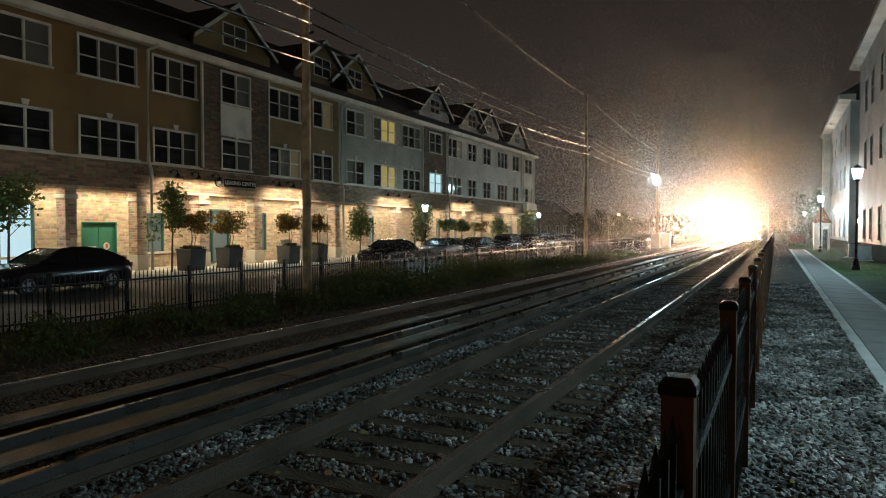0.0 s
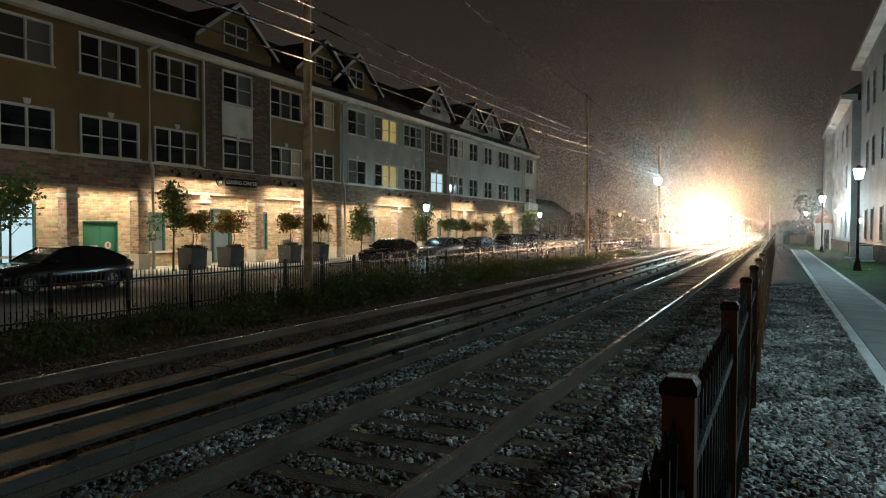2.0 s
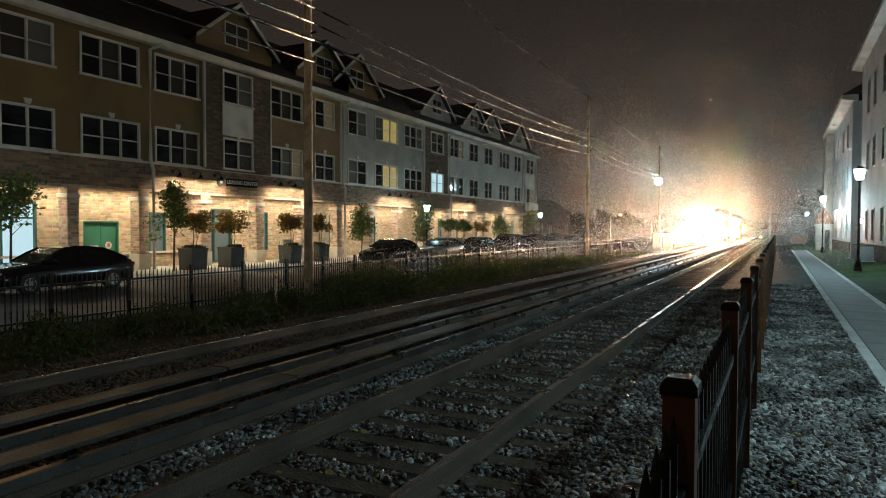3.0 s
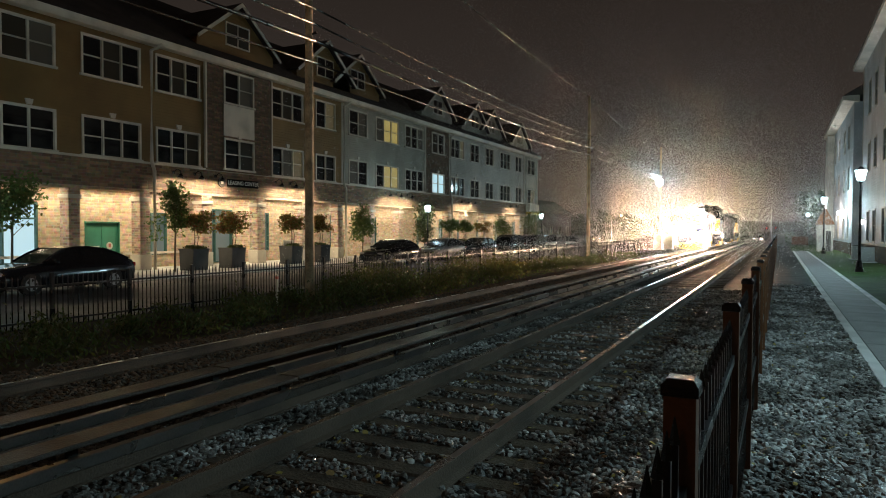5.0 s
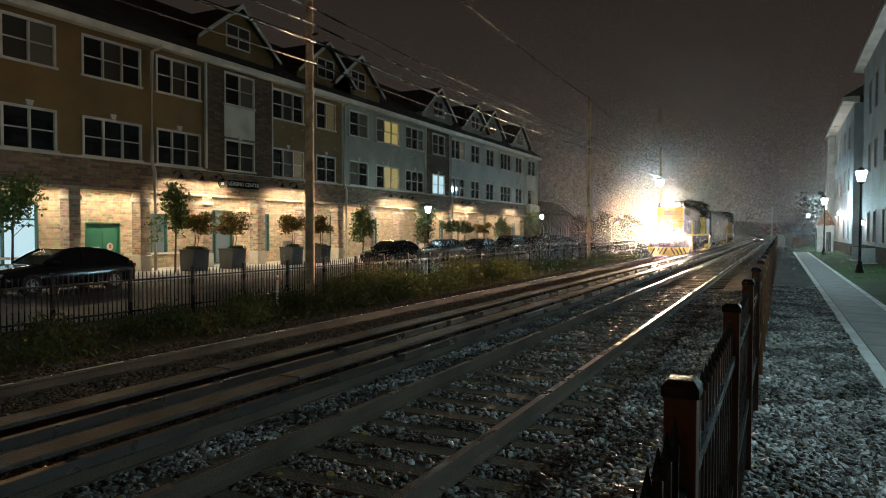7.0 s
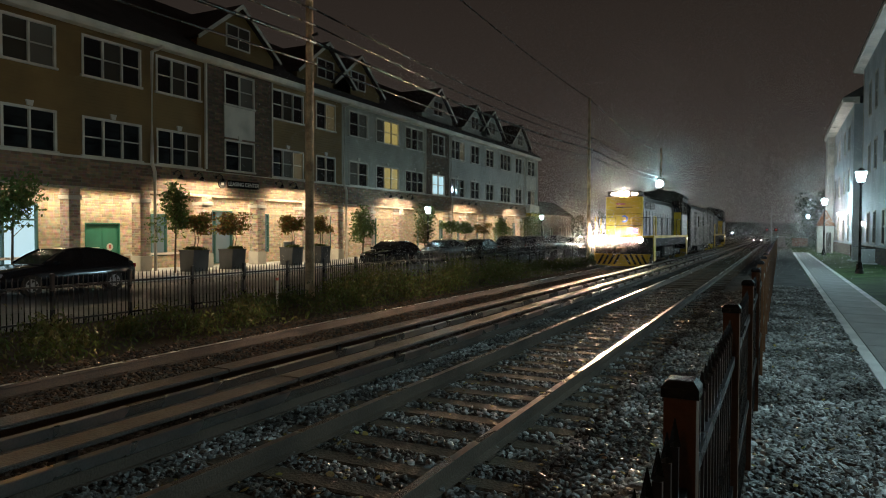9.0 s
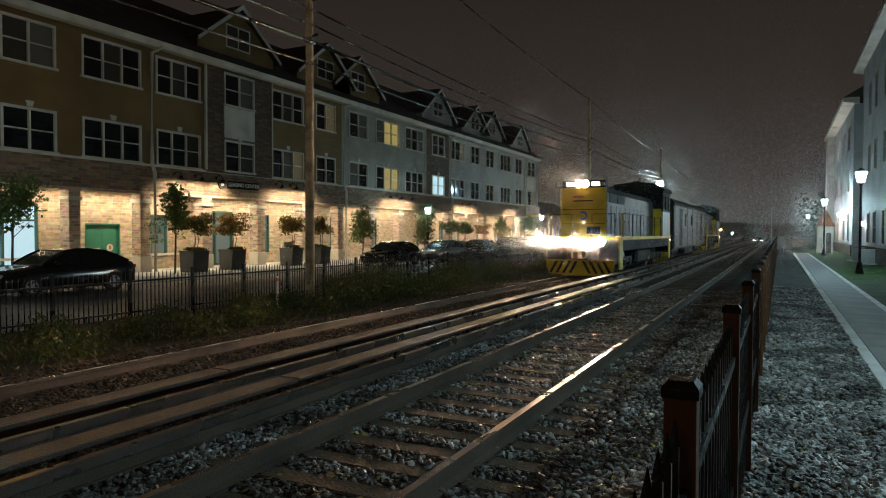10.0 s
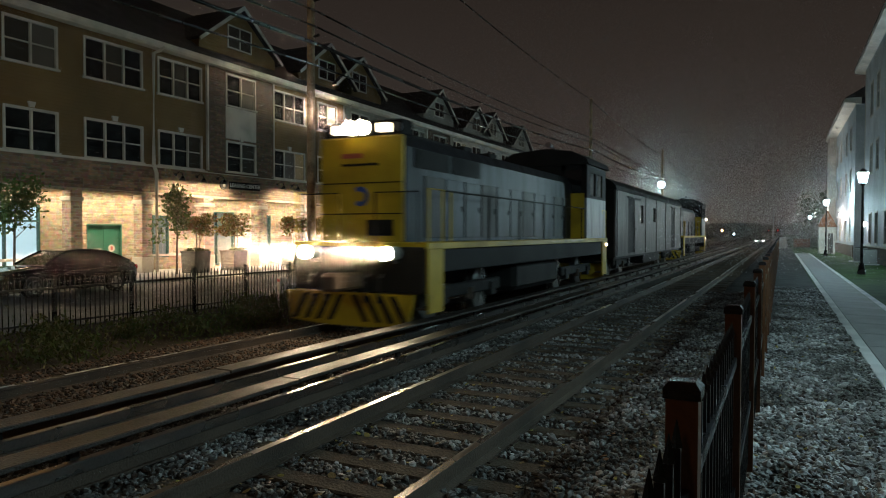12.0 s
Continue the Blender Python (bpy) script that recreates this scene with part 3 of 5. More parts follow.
def fence(x, y0, posts, z0, top, spacing, label, postmat, picks, near):
    t = thing("fence", (x, y0, z0), label, "fence", "railway fences")
    h = top - z0
    bm = B(-0.035, 0.035, -0.035, 0.035, -0.1, h - 0.03)
    post = part("post", bm, postmat, t)
    bm = bmesh.new()
    box(bm, -0.041, 0.041, -0.041, 0.041, h - 0.035, h - 0.012)
    bmesh.ops.create_cone(bm, cap_ends=True, segments=4, radius1=0.057, radius2=0.040, depth=0.016, matrix=Matrix.Translation((0, 0, h - 0.004)) @ Matrix.Rotation(radians(45), 4, "Z"))
    cap = part("cap", bm, M["black"], post)
    for i in range(1, posts):
        o = again(post, (0, i * spacing, 0))
        c = again(cap, (0, 0, 0), o)
    for zr in near:
        first = part("rail", B(-0.019, 0.019, 0.038, spacing - 0.038, zr - z0 - 0.02, zr - z0 + 0.02), M["black"], t)
        for i in range(1, posts - 1):
            again(first, (0, i * spacing, 0))
    bm = B(-0.009, 0.009, -0.009, 0.009, picks[0] - z0, picks[1] - z0 - 0.06)
    cyl(bm, (0, 0, picks[1] - z0 - 0.06), (0, 0, picks[1] - z0), 0.013, 0.001, n=4)
    pk = part("picket", bm, M["black"], t)
    count, far = 0, []
    per = 16
    for i in range(posts - 1):
        for k in range(1, per):
            y = i * spacing + k * spacing / per
            if count == 0:
                pk.location = (0, y, 0)
            elif count < 300:
                again(pk, (0, y, 0))
            else:
                far.append(y)
            count += 1
    if far:
        bm = bmesh.new()
        for y in far:
            box(bm, -0.009, 0.009, y - 0.009, y + 0.009, picks[0] - z0, picks[1] - z0)
        tagged(part("pickets", bm, M["black"], t), kind="stuff")
    return t


near_fence = fence(-0.195, -9.18, 41, 0.02, 1.42, 1.80, "black picket fence beside gravel, its capped posts browned for orange lamplight", M["lamplit_brown"], (0.16, 1.36), (0.56, 1.165))
far_fence = fence(-13.2, 1.4, 56, -0.3, 0.88, 1.83, "black picket fence between the street and the weeds", M["black"], (-0.20, 0.84), (-0.08, 0.62))

# ---- long three-storey house with shops ----
XF = -26.5
house = thing("apartment_building", (XF, 5.0, -0.12), "three-storey olive and grey apartment building over a stone arcade", "building")
ORG = Vector((XF, 5.0, -0.12))


def hp(name, bm, material, parent=None, label=""):
    """A part of the house whose mesh was written in world places."""
    bmesh.ops.translate(bm, verts=bm.verts, vec=-ORG)
    return part(name, bm, material, parent or house, label)


YEND = 78.7
# columns of windows: (start, end, lights, kind)
COLS = [(6.0, 8.1, 2), (9.6, 12.4, 3), (15.6, 17.7, 2), (18.95, 21.8, 3), (22.75, 25.37, 3), (30.85, 33.68, 3), (35.05, 37.05, 2), (38.75, 41.0, 2), (42.2, 45.4, 3),
        (46.5, 49.5, 3), (50.9, 53.2, 2), (54.6, 57.6, 3), (59.1, 61.1, 2), (62.8, 64.8, 2), (66.7, 69.7, 3), (71.3, 73.3, 2), (75.0, 77.6, 2)]
ROWS = [(5.0, 6.57), (8.40, 10.02)]
BAY = (27.02, 29.18, 2)
holes = [(a, b, z0, z1) for a, b, _ in COLS for z0, z1 in ROWS]
bayholes = [(BAY[0], BAY[1], 5.05, 6.57), (BAY[0], BAY[1], 8.55, 10.14)]
SEGS = [(5.0, 25.7, "olive", 0.0, "olive lap siding"), (25.7, 30.72, "stone", 0.12, "dark ledge-stone bay"), (30.72, 37.85, "olive", 0.0, "olive lap siding"),
        (37.85, 49.72, "grey", 0.0, "grey lap siding"), (49.72, 54.2, "stone", 0.1, "dark ledge-stone bay"), (54.2, 74.0, "pale", 0.0, "pale grey lap siding"),
        (74.0, YEND, "grey", 0.12, "grey end bay")]
for y0, y1, m, out, lab in SEGS:
    hh = [h for h in holes + bayholes if y0 <= h[0] < y1]
    hp("upper_wall", grid_wall(bmesh.new(), XF - 0.35, XF + out, y0, y1, 4.85, 10.35, hh), M[m], label=lab)
# stone header over the arcade and its band course
PIERS = [(6.1, 6.6), (10.2, 10.7), (14.3, 14.8), (18.2, 18.72), (21.7, 22.25), (25.44, 26.1), (29.52, 30.15), (33.5, 34.1), (37.3, 37.85), (41.3, 41.9), (45.4, 46.0),
         (49.7, 50.3), (54.1, 54.7), (57.6, 58.2), (62.1, 62.7), (67.3, 67.9), (72.6, 73.2), (78.1, 78.7)]
hp("stone_header", B(XF - 0.45, XF + 0.06, 5, YEND, 3.62, 4.85), M["headerstone"], label="ledge stone over the arcade")
hp("band_course", B(XF - 0.1, XF + 0.11, 5, YEND, 4.82, 4.92, bev=0.015), M["trim"], label="stone band course")
hp("lintel", B(XF - 0.46, XF + 0.09, 5, YEND, 3.50, 3.63, bev=0.01), M["buff"], label="buff lintel over the arcade openings")
hp("soffit", B(-28.4, XF - 0.44, 5, YEND, 3.55, 3.68), M["buff"], label="buff arcade ceiling")
for a, b in PIERS:
    p = hp("pier", B(XF - 0.50, XF + 0.10, a, b, 0.6, 3.50, bev=0.015), M["pierstone"], label="brown and buff stone pier")
    hp("pier_base", B(XF - 0.55, XF + 0.15, a - 0.05, b + 0.05, -0.12, 0.6, bev=0.02), M["trim"], p, "white pier base")
    hp("pier_cap", B(XF - 0.55, XF + 0.16, a - 0.06, b + 0.06, 3.06, 3.24, bev=0.02), M["trim"], p, "white pier cap")
# recessed shop wall with doors and tall windows
XB = -28.0
SHOP = [(15.0, 17.9, 0.3, 2.9), (26.6, 29.2, -0.05, 2.9), (31.2, 32.3, 0.5, 2.8), (34.9, 35.9, 0.4, 2.8), (38.6, 39.7, 0.4, 2.8), (43.0, 44.6, -0.05, 2.8), (47.2, 48.4, 0.3, 2.8), (51.2, 52.9, 0, 2.8),
        (55.4, 56.9, 0.3, 2.8), (59.3, 61.2, 0, 2.8), (64.0, 66.2, 0.3, 2.8), (69.2, 71.4, 0, 2.8), (74.4, 77.2, 0, 2.8), (23.6, 24.6, 0.5, 2.6)]
DOOR = (20.05, 21.85, -0.10, 2.12)
hp("shop_wall", grid_wall(bmesh.new(), XB - 0.3, XB, 5, YEND, -0.12, 3.6, SHOP + [DOOR]), M["buff"], label="buff ledge-stone wall of the arcade")
hp("plinth_course", B(XB, XB + 0.06, 5, 19.5, 0.55, 0.66), M["trim"], label="pale stone course")
hp("plinth_course", B(XB, XB + 0.06, 22.0, 26.4, 0.55, 0.66), M["trim"])
for a, b, z0, z1 in SHOP:
    w = hp("shop_window", B(XB - 0.2, XB + 0.03, a, a + 0.07, z0, z1), M["teal"], label="green-framed shop window")
    for yy in [b - 0.07] + ([(a + b) / 2 - 0.035] if b - a > 1.3 else []):
        hp("mullion", B(XB - 0.2, XB + 0.03, yy, yy + 0.07, z0, z1), M["teal"], w)
    for zz in (z1 - 0.08, z0, z0 + (z1 - z0) * 0.72):
        hp("transom", B(XB - 0.19, XB + 0.025, a + 0.07, b - 0.07, zz, zz + 0.08), M["teal"], w)
    hp("pane", B(XB - 0.16, XB - 0.13, a + 0.02, b - 0.02, z0 + 0.02, z1 - 0.02), M["room_cool"] if a == 15.0 else M["shop_room"], w)
a, b, z0, z1 = DOOR
d = hp("door", B(XB - 0.12, XB - 0.06, a + 0.06, (a + b) / 2 - 0.005, z0, z1 - 0.07, bev=0.005), M["doorgreen"], label="green metal double door")
hp("door_leaf", B(XB - 0.12, XB - 0.06, (a + b) / 2 + 0.005, b - 0.06, z0, z1 - 0.07, bev=0.005), M["doorgreen"], d)
hp("door_frame", grid_wall(bmesh.new(), XB - 0.14, XB + 0.03, a, b, z0, z1, [(a + 0.06, b - 0.06, z0 - 1, z1 - 0.06)]), M["doorgreen"], d)
hp("push_bar", B(XB - 0.06, XB - 0.02, a + 0.3, a + 0.75, 0.95, 1.0), M["trim"], d, "pale push bar")
bm = bmesh.new()
cyl(bm, (XB - 0.06, b - 0.5, 1.0), (XB - 0.045, b - 0.5, 1.0), 0.17, n=20)
hp("round_notice", bm, M["trim"], d, "round white notice with a red mark")
hp("notice_mark", B(XB - 0.045, XB - 0.04, b - 0.56, b - 0.44, 0.92, 1.10), M["red"], d)

# windows: frame, bars and panes share meshes by their number of lights
LIT = {(42.2, 0): "room", (42.2, 1): "room", (30.85, 0): "dim_room", (54.6, 1): "dim_room", (35.05, 1): "dim_room", (50.9, 0): "room_cool", (75.0, 0): "dim_room"}


def window(y0, y1, z0, z1, n, out, lit):
    w, h = y1 - y0, z1 - z0
    bm = bmesh.new()
    x0, x1 = -0.10, 0.05
    box(bm, x0, x1, -0.06, 0.03, -0.02, h + 0.07)
    box(bm, x0, x1, w - 0.03, w + 0.06, -0.02, h + 0.07)
    box(bm, x0, x1 + 0.01, 0.03, w - 0.03, h - 0.03, h + 0.07)
    o = hp("window", bm, M["trim"], label="white-framed sash window")
    bmesh_off = Vector((XF + out, y0, z0))
    o.data.transform(Matrix.Translation(ORG))
    o.location = bmesh_off - ORG
    bm = B(x0, x1 + 0.05, -0.13, w + 0.13, -0.12, -0.02, bev=0.01)
    part("sill", bm, M["trim"], o)
    for k in range(1, n):
        part("mullion", B(x0, x1 - 0.01, w * k / n - 0.04, w * k / n + 0.04, 0, h - 0.03), M["trim"], o)
    for k in range(n):
        ya, yb = w * k / n + 0.045, w * (k + 1) / n - 0.045
        bm = bmesh.new()
        box(bm, -0.06, 0.0, ya, yb, h * 0.49 - 0.025, h * 0.49 + 0.03)
        part("meeting_rail", bm, M["trim"], o)
        part("pane", B(-0.075, -0.06, ya - 0.02, yb + 0.02, 0, h - 0.02), M["glass"] if not lit or (lit != "room_cool" and k != n - 1 and not (lit == "room" and k == 1)) else M[lit], o)
    if z0 < 7:
        bm = bmesh.new()
        prism(bm, [(w / 2 - 0.10, h + 0.10), (w / 2 + 0.10, h + 0.10), (w / 2 + 0.16, h + 0.32), (w / 2 - 0.16, h + 0.32)], "x", 0.0, 0.07)
        part("keystone", bm, M["trim"], o)
    return o


for y0, y1, n in COLS:
    out = next(s[3] for s in SEGS if s[0] <= y0 < s[1])
    for k, (z0, z1) in enumerate(ROWS):
        window(y0, y1, z0, z1, n, out, LIT.get((y0, k)))
for z0, z1 in ((5.05, 6.57), (8.55, 10.14)):
    window(BAY[0], BAY[1], z0, z1, 2, 0.12, None)
hp("bay_panel", B(XF + 0.1, XF + 0.16, BAY[0] - 0.08, BAY[1] + 0.08, 6.75, 8.42, bev=0.01), M["trim"], label="white panel between the bay windows")
hp("bay_panel", B(XF + 0.1, XF + 0.16, 74.6, 77.9, 6.75, 8.25, bev=0.01), M["trim"])
for y in (25.72, 30.75, 49.72, 54.2, YEND - 0.06, 74.0):
    hp("corner_board", B(XF + 0.02, XF + 0.15, y - 0.05, y + 0.05, 4.95, 10.35), M["trim"])
# eaves, roof and dormers
bm = bmesh.new()
prism(bm, [(XF - 0.4, 10.35), (XF + 0.45, 10.35), (XF + 0.52, 10.45), (XF + 0.56, 10.64), (XF - 0.4, 10.64)], "y", 4.8, YEND + 0.3)
hp("eaves_board", bm, M["trim"], label="white eaves board and gutter")
bm = bmesh.new()
prism(bm, [(XF + 0.56, 10.65), (XF - 5.6, 14.9), (XF - 11.8, 10.65), (XF - 11.8, 10.3), (XF - 0.3, 10.3), (XF - 0.3, 10.6)], "y", 4.8, YEND + 0.3)
hp("roof", bm, M["roof"], label="dark shingle roof")
hp("rear_wall", B(-38.0, -37.7, 5, YEND, -0.12, 10.3), M["olive"])
for y in (5.0, YEND - 0.3):
    hp("end_wall", B(-37.7, XF - 0.35, y, y + 0.3, -0.12, 10.3), M["grey"])
hp("end_wall", B(-28.3, XF - 0.5, YEND - 0.3, YEND - 0.01, -0.12, 3.6), M["stone"])


def dormer(yc, half, top, wall):
    """A gabled dormer set on the roof slope, with its own slopes, trim and window."""
    zb = top - 0.76 * half
    x = XF - 0.35
    back = XF - 4.6
    o = hp("dormer", prism(bmesh.new(), [(yc - half, zb - 0.5), (yc + half, zb - 0.5), (yc + half, zb), (yc, top), (yc - half, zb)], "x", back, x), wall, label="gabled dormer with white trim")
    k = 0.76
    for s in (-1, 1):
        hp("dormer_roof", prism(bmesh.new(), [(yc, top + 0.02), (yc + s * (half + 0.3), zb - 0.3 * k + 0.02), (yc + s * (half + 0.3), zb - 0.3 * k + 0.16), (yc, top + 0.16)], "x", back, x + 0.35), M["roof"], o)
        hp("rake_board", prism(bmesh.new(), [(yc, top - 0.08), (yc + s * (half + 0.24), zb - 0.24 * k - 0.08), (yc + s * (half + 0.31), zb - 0.31 * k + 0.12), (yc, top + 0.165)], "x", x + 0.352, x + 0.40), M["trim"], o, "white rake board")
    w, zc = 0.85, top - 2.2
    hp("dormer_window_frame", grid_wall(bmesh.new(), x, x + 0.06, yc - w - 0.07, yc + w + 0.07, zc - 0.07, zc + 1.19, [(yc - w, yc - 0.03, zc, zc + 0.53), (yc + 0.03, yc + w, zc, zc + 0.53), (yc - w, yc - 0.03, zc + 0.59, zc + 1.12), (yc + 0.03, yc + w, zc + 0.59, zc + 1.12)]), M["trim"], o, "white window frame")
    hp("dormer_pane", B(x, x + 0.02, yc - w, yc + w, zc, zc + 1.12), M["glass"], o)
    return o


for yc, half, top, wall in [(13.5, 2.9, 14.0, "olive"), (28.5, 2.9, 14.0, "olive"), (36.5, 2.9, 14.0, "olive"), (40.3, 2.9, 14.0, "olive"), (52.8, 2.9, 14.1, "grey"), (60.8, 2.9, 14.0, "grey"),
                            (65.1, 2.9, 14.1, "grey"), (73.6, 2.9, 13.9, "grey")]:
    dormer(yc, half, top, M[wall])


def downpipe(y):
    bm = bmesh.new()
    tube(bm, [(XF + 0.5, y + 0.35, 10.45), (XF + 0.35, y + 0.2, 10.25), (XF + 0.2, y, 10.1), (XF + 0.16, y, 4.95), (XF + 0.34, y, 4.5), (XF + 0.34, y, -0.12)], 0.085, n=10)
    hp("downpipe", bm, M["trim"], label="white downpipe")


for y in (22.32, 37.9, 54.4):
    downpipe(y)

# ---- train ----
XT = TRACKS[1]


def bogie(parent, yc, wheelbase, wheels):
    f = part("bogie_frame", B(-1.15, -1.02, yc - wheelbase / 2 - 0.5, yc + wheelbase / 2 + 0.5, 0.45, 0.72, bev=0.03), M["darkpaint"], parent)
    part("bogie_frame", B(1.02, 1.15, yc - wheelbase / 2 - 0.5, yc + wheelbase / 2 + 0.5, 0.45, 0.72, bev=0.03), M["darkpaint"], parent)
    for s in (-1, 1):
        for k in (-1, 1):
            y = yc + k * wheelbase / 2
            part("axle_box", B(s * 1.09 - 0.1, s * 1.09 + 0.1, y - 0.16, y + 0.16, 0.34, 0.66, bev=0.02), M["darkpaint"], f)
        part("spring", C((s * 1.12, yc, 0.35), (s * 1.12, yc, 0.6), 0.11, n=8), M["rust"], f)
    for k in (-1, 1):
        bm = bmesh.new()
        for s in (-1, 1):
            cyl(bm, (s * 0.70, 0, 0), (s * 0.83, 0, 0), 0.48, n=24)
            cyl(bm, (s * 0.66, 0, 0), (s * 0.70, 0, 0), 0.51, n=24)
            box(bm, s * 0.84 - 0.01, s * 0.84 + 0.01, -0.04, 0.04, -0.3, 0.3)
        cyl(bm, (-0.9, 0, 0), (0.9, 0, 0), 0.08, n=8)
        w = part("wheelset", bm, M["steel"], parent, "steel wheels on their axle")
        wheels.append((w, yc + k * wheelbase / 2, 0.48))


def handrail(parent, pts, r=0.02, m="yellow"):
    part("handrail", tube(bmesh.new(), pts, r, n=6), M[m], parent)


def disc(bm, c, r, n=24, inner=0.0):
    """A flat disc or ring that faces -y."""
    rim = [bm.verts.new((c[0] + r * math.cos(6.2832 * k / n), c[1], c[2] + r * math.sin(6.2832 * k / n))) for k in range(n)]
    if not inner:
        bm.faces.new(rim)
        return bm
    core = [bm.verts.new((c[0] + inner * math.cos(6.2832 * k / n), c[1], c[2] + inner * math.sin(6.2832 * k / n))) for k in range(n)]
    for k in range(n):
        bm.faces.new((rim[k], rim[(k + 1) % n], core[(k + 1) % n], core[k]))
    return bm


def sealed_beam(parent, name, x, z, y0, y1, mouth, bulb, clear, dip, material, lit):
    """A deep lamp barrel, open at y0 to narrow the beam, its burner at the back; the added ring round and below the
    clear middle glows when lit.
    """
    bm = bmesh.new()
    for r, a, b in ((mouth, y0, y1), (mouth + 0.035, y0 + 0.004, y1)):
        bmesh.ops.create_cone(bm, cap_ends=False, segments=24, radius1=r, radius2=r, depth=b - a, matrix=Matrix.Translation((x, (a + b) / 2, z)) @ Matrix.Rotation(radians(90), 4, "X"))
    disc(bm, (x, y1, z), mouth + 0.035)
    shell = part(name, bm, M["lamp_barrel"], parent, "lit lamp in a round steel barrel" if lit else "unlit lamp in a round steel barrel")
    part("burner", disc(bmesh.new(), (x, y1 - 0.006, z), bulb), M[material], shell, "dazzling warm burner" if lit else "")
    # added glow ring, in place of a lit lens; low segment cuts downward light
    bm = disc(bmesh.new(), (x, y0 + 0.002, z), mouth + 0.035, inner=clear)
    low = [(x - math.sqrt(clear ** 2 - dip ** 2), z - dip)] + [(x + clear * math.cos(a), z + clear * math.sin(a)) for a in (math.pi + math.asin(dip / clear) + (math.pi - 2 * math.asin(dip / clear)) * k / 10 for k in range(11))][1:]
    bm.faces.new([bm.verts.new((u, y0 + 0.001, v)) for u, v in low])
    part("front_glass", bm, M["lamp_ring" if lit else "alloy"], shell, "added glowing ring with a lower shade at the mouth" if lit else "")
    return shell


def switcher(label, lamps_on, wheels):
    """An end-hood switcher, 14.3 m, its long hood at y = 0 and its cab behind."""
    t = thing("locomotive", (0, 0, 0), label, "locomotive", "train")
    L = 14.4
    # frame, pilots and deck
    part("frame", B(-1.45, 1.45, 0.35, L - 0.3, 1.02, 1.46, bev=0.02), M["darkpaint"], t)
    part("deck_edge", B(-1.5, 1.5, 0.3, L - 0.25, 1.46, 1.585, bev=0.01), M["yellow"], t, "worn yellow walkway edge")
    part("fuel_tank", B(-1.25, 1.25, 5.4, 9.0, 0.32, 1.02, bev=0.12), M["darkpaint"], t)
    part("air_reservoir", C((1.2, 5.6, 1.2), (1.2, 8.6, 1.2), 0.17, n=12), M["loco"], t)
    for e, s in ((0.0, -1), (L, 1)):
        pl = part("pilot", prism(bmesh.new(), [(-1.38, 0.66), (1.38, 0.66), (1.28, 0.12), (0.5, 0.05), (-0.5, 0.05), (-1.28, 0.12)], "y", e, e - s * 0.06), M["yellow"], t, "yellow plough with black chevrons")
        for i in range(-4, 5):
            if i == 0:
                continue
            x, lean = i * 0.27, (0.13 if i < 0 else -0.13)
            part("chevron", prism(bmesh.new(), [(x - 0.06 + lean, 0.62), (x + 0.06 + lean, 0.62), (x + 0.06 - lean, 0.14), (x - 0.06 - lean, 0.14)], "y", e + s * 0.004, e + s * 0.012), M["darkpaint"], pl)
        part("end_plate", B(-1.45, 1.45, min(e - s * 0.35, e - s * 0.27), max(e - s * 0.35, e - s * 0.27), 0.66, 1.50), M["darkpaint"], t)
        cp = part("coupler", B(-0.16, 0.16, min(e + s * 0.35, e - s * 0.3), max(e + s * 0.35, e - s * 0.3), 0.72, 1.02, bev=0.05), M["rust"], t)
        part("coupler_knuckle", B(-0.2, 0.12, min(e + s * 0.32, e + s * 0.55), max(e + s * 0.32, e + s * 0.55), 0.70, 1.04, bev=0.06), M["rust"], cp)
        for x in (-0.75, -0.45, 0.45, 0.75):
            part("air_hose", tube(bmesh.new(), [(x, e, 1.0), (x, e + s * 0.12, 0.95), (x, e + s * 0.16, 0.7), (x * 0.93, e + s * 0.08, 0.5)], 0.025), M["rubber"], t)
        for x in (-1.47, 1.47):
            sw = part("step_side", B(x - 0.02, x + 0.02, min(e - s * 0.35, e - s * 0.95), max(e - s * 0.35, e - s * 0.95), 0.30, 1.46), M["yellow"], t, "yellow step side")
            for z in (0.35, 0.72, 1.08):
                part("step", B(x - 0.28 if x > 0 else x, x if x > 0 else x + 0.28, min(e - s * 0.4, e - s * 0.9), max(e - s * 0.4, e - s * 0.9), z, z + 0.04), M["rust"], sw)
            handrail(t, [(x, e - s * 0.4, 1.55), (x, e - s * 0.4, 2.55), (x, e - s * 0.95, 2.55), (x, e - s * 0.95, 1.55)])
        handrail(t, [(-1.3, e - s * 0.3, 1.55), (-1.3, e - s * 0.3, 2.5), (-0.4, e - s * 0.3, 2.5), (-0.4, e - s * 0.3, 1.55)], 0.018, "darkpaint")
        handrail(t, [(1.3, e - s * 0.3, 1.55), (1.3, e - s * 0.3, 2.5), (0.4, e - s * 0.3, 2.5), (0.4, e - s * 0.3, 1.55)], 0.018, "darkpaint")
    # long hood with doors
    hood = part("hood", prism(bmesh.new(), [(-0.95, 1.585), (0.95, 1.585), (0.95, 3.35), (0.80, 3.58), (-0.80, 3.58), (-0.95, 3.35)], "y", 0.48, 11.3), M["loco"], t, "grimy blue-grey engine hood")
    face = part("hood_face", B(-0.93, 0.93, 0.42, 0.48, 1.585, 3.56, bev=0.02), M["yellow"], t, "worn yellow hood end")
    for z in (2.10, 2.68):
        part("face_seam", B(-0.9, 0.9, 0.413, 0.420, z, z + 0.022), M["darkpaint"], face)
    arc = [radians(-130 + i * 26) for i in range(11)]
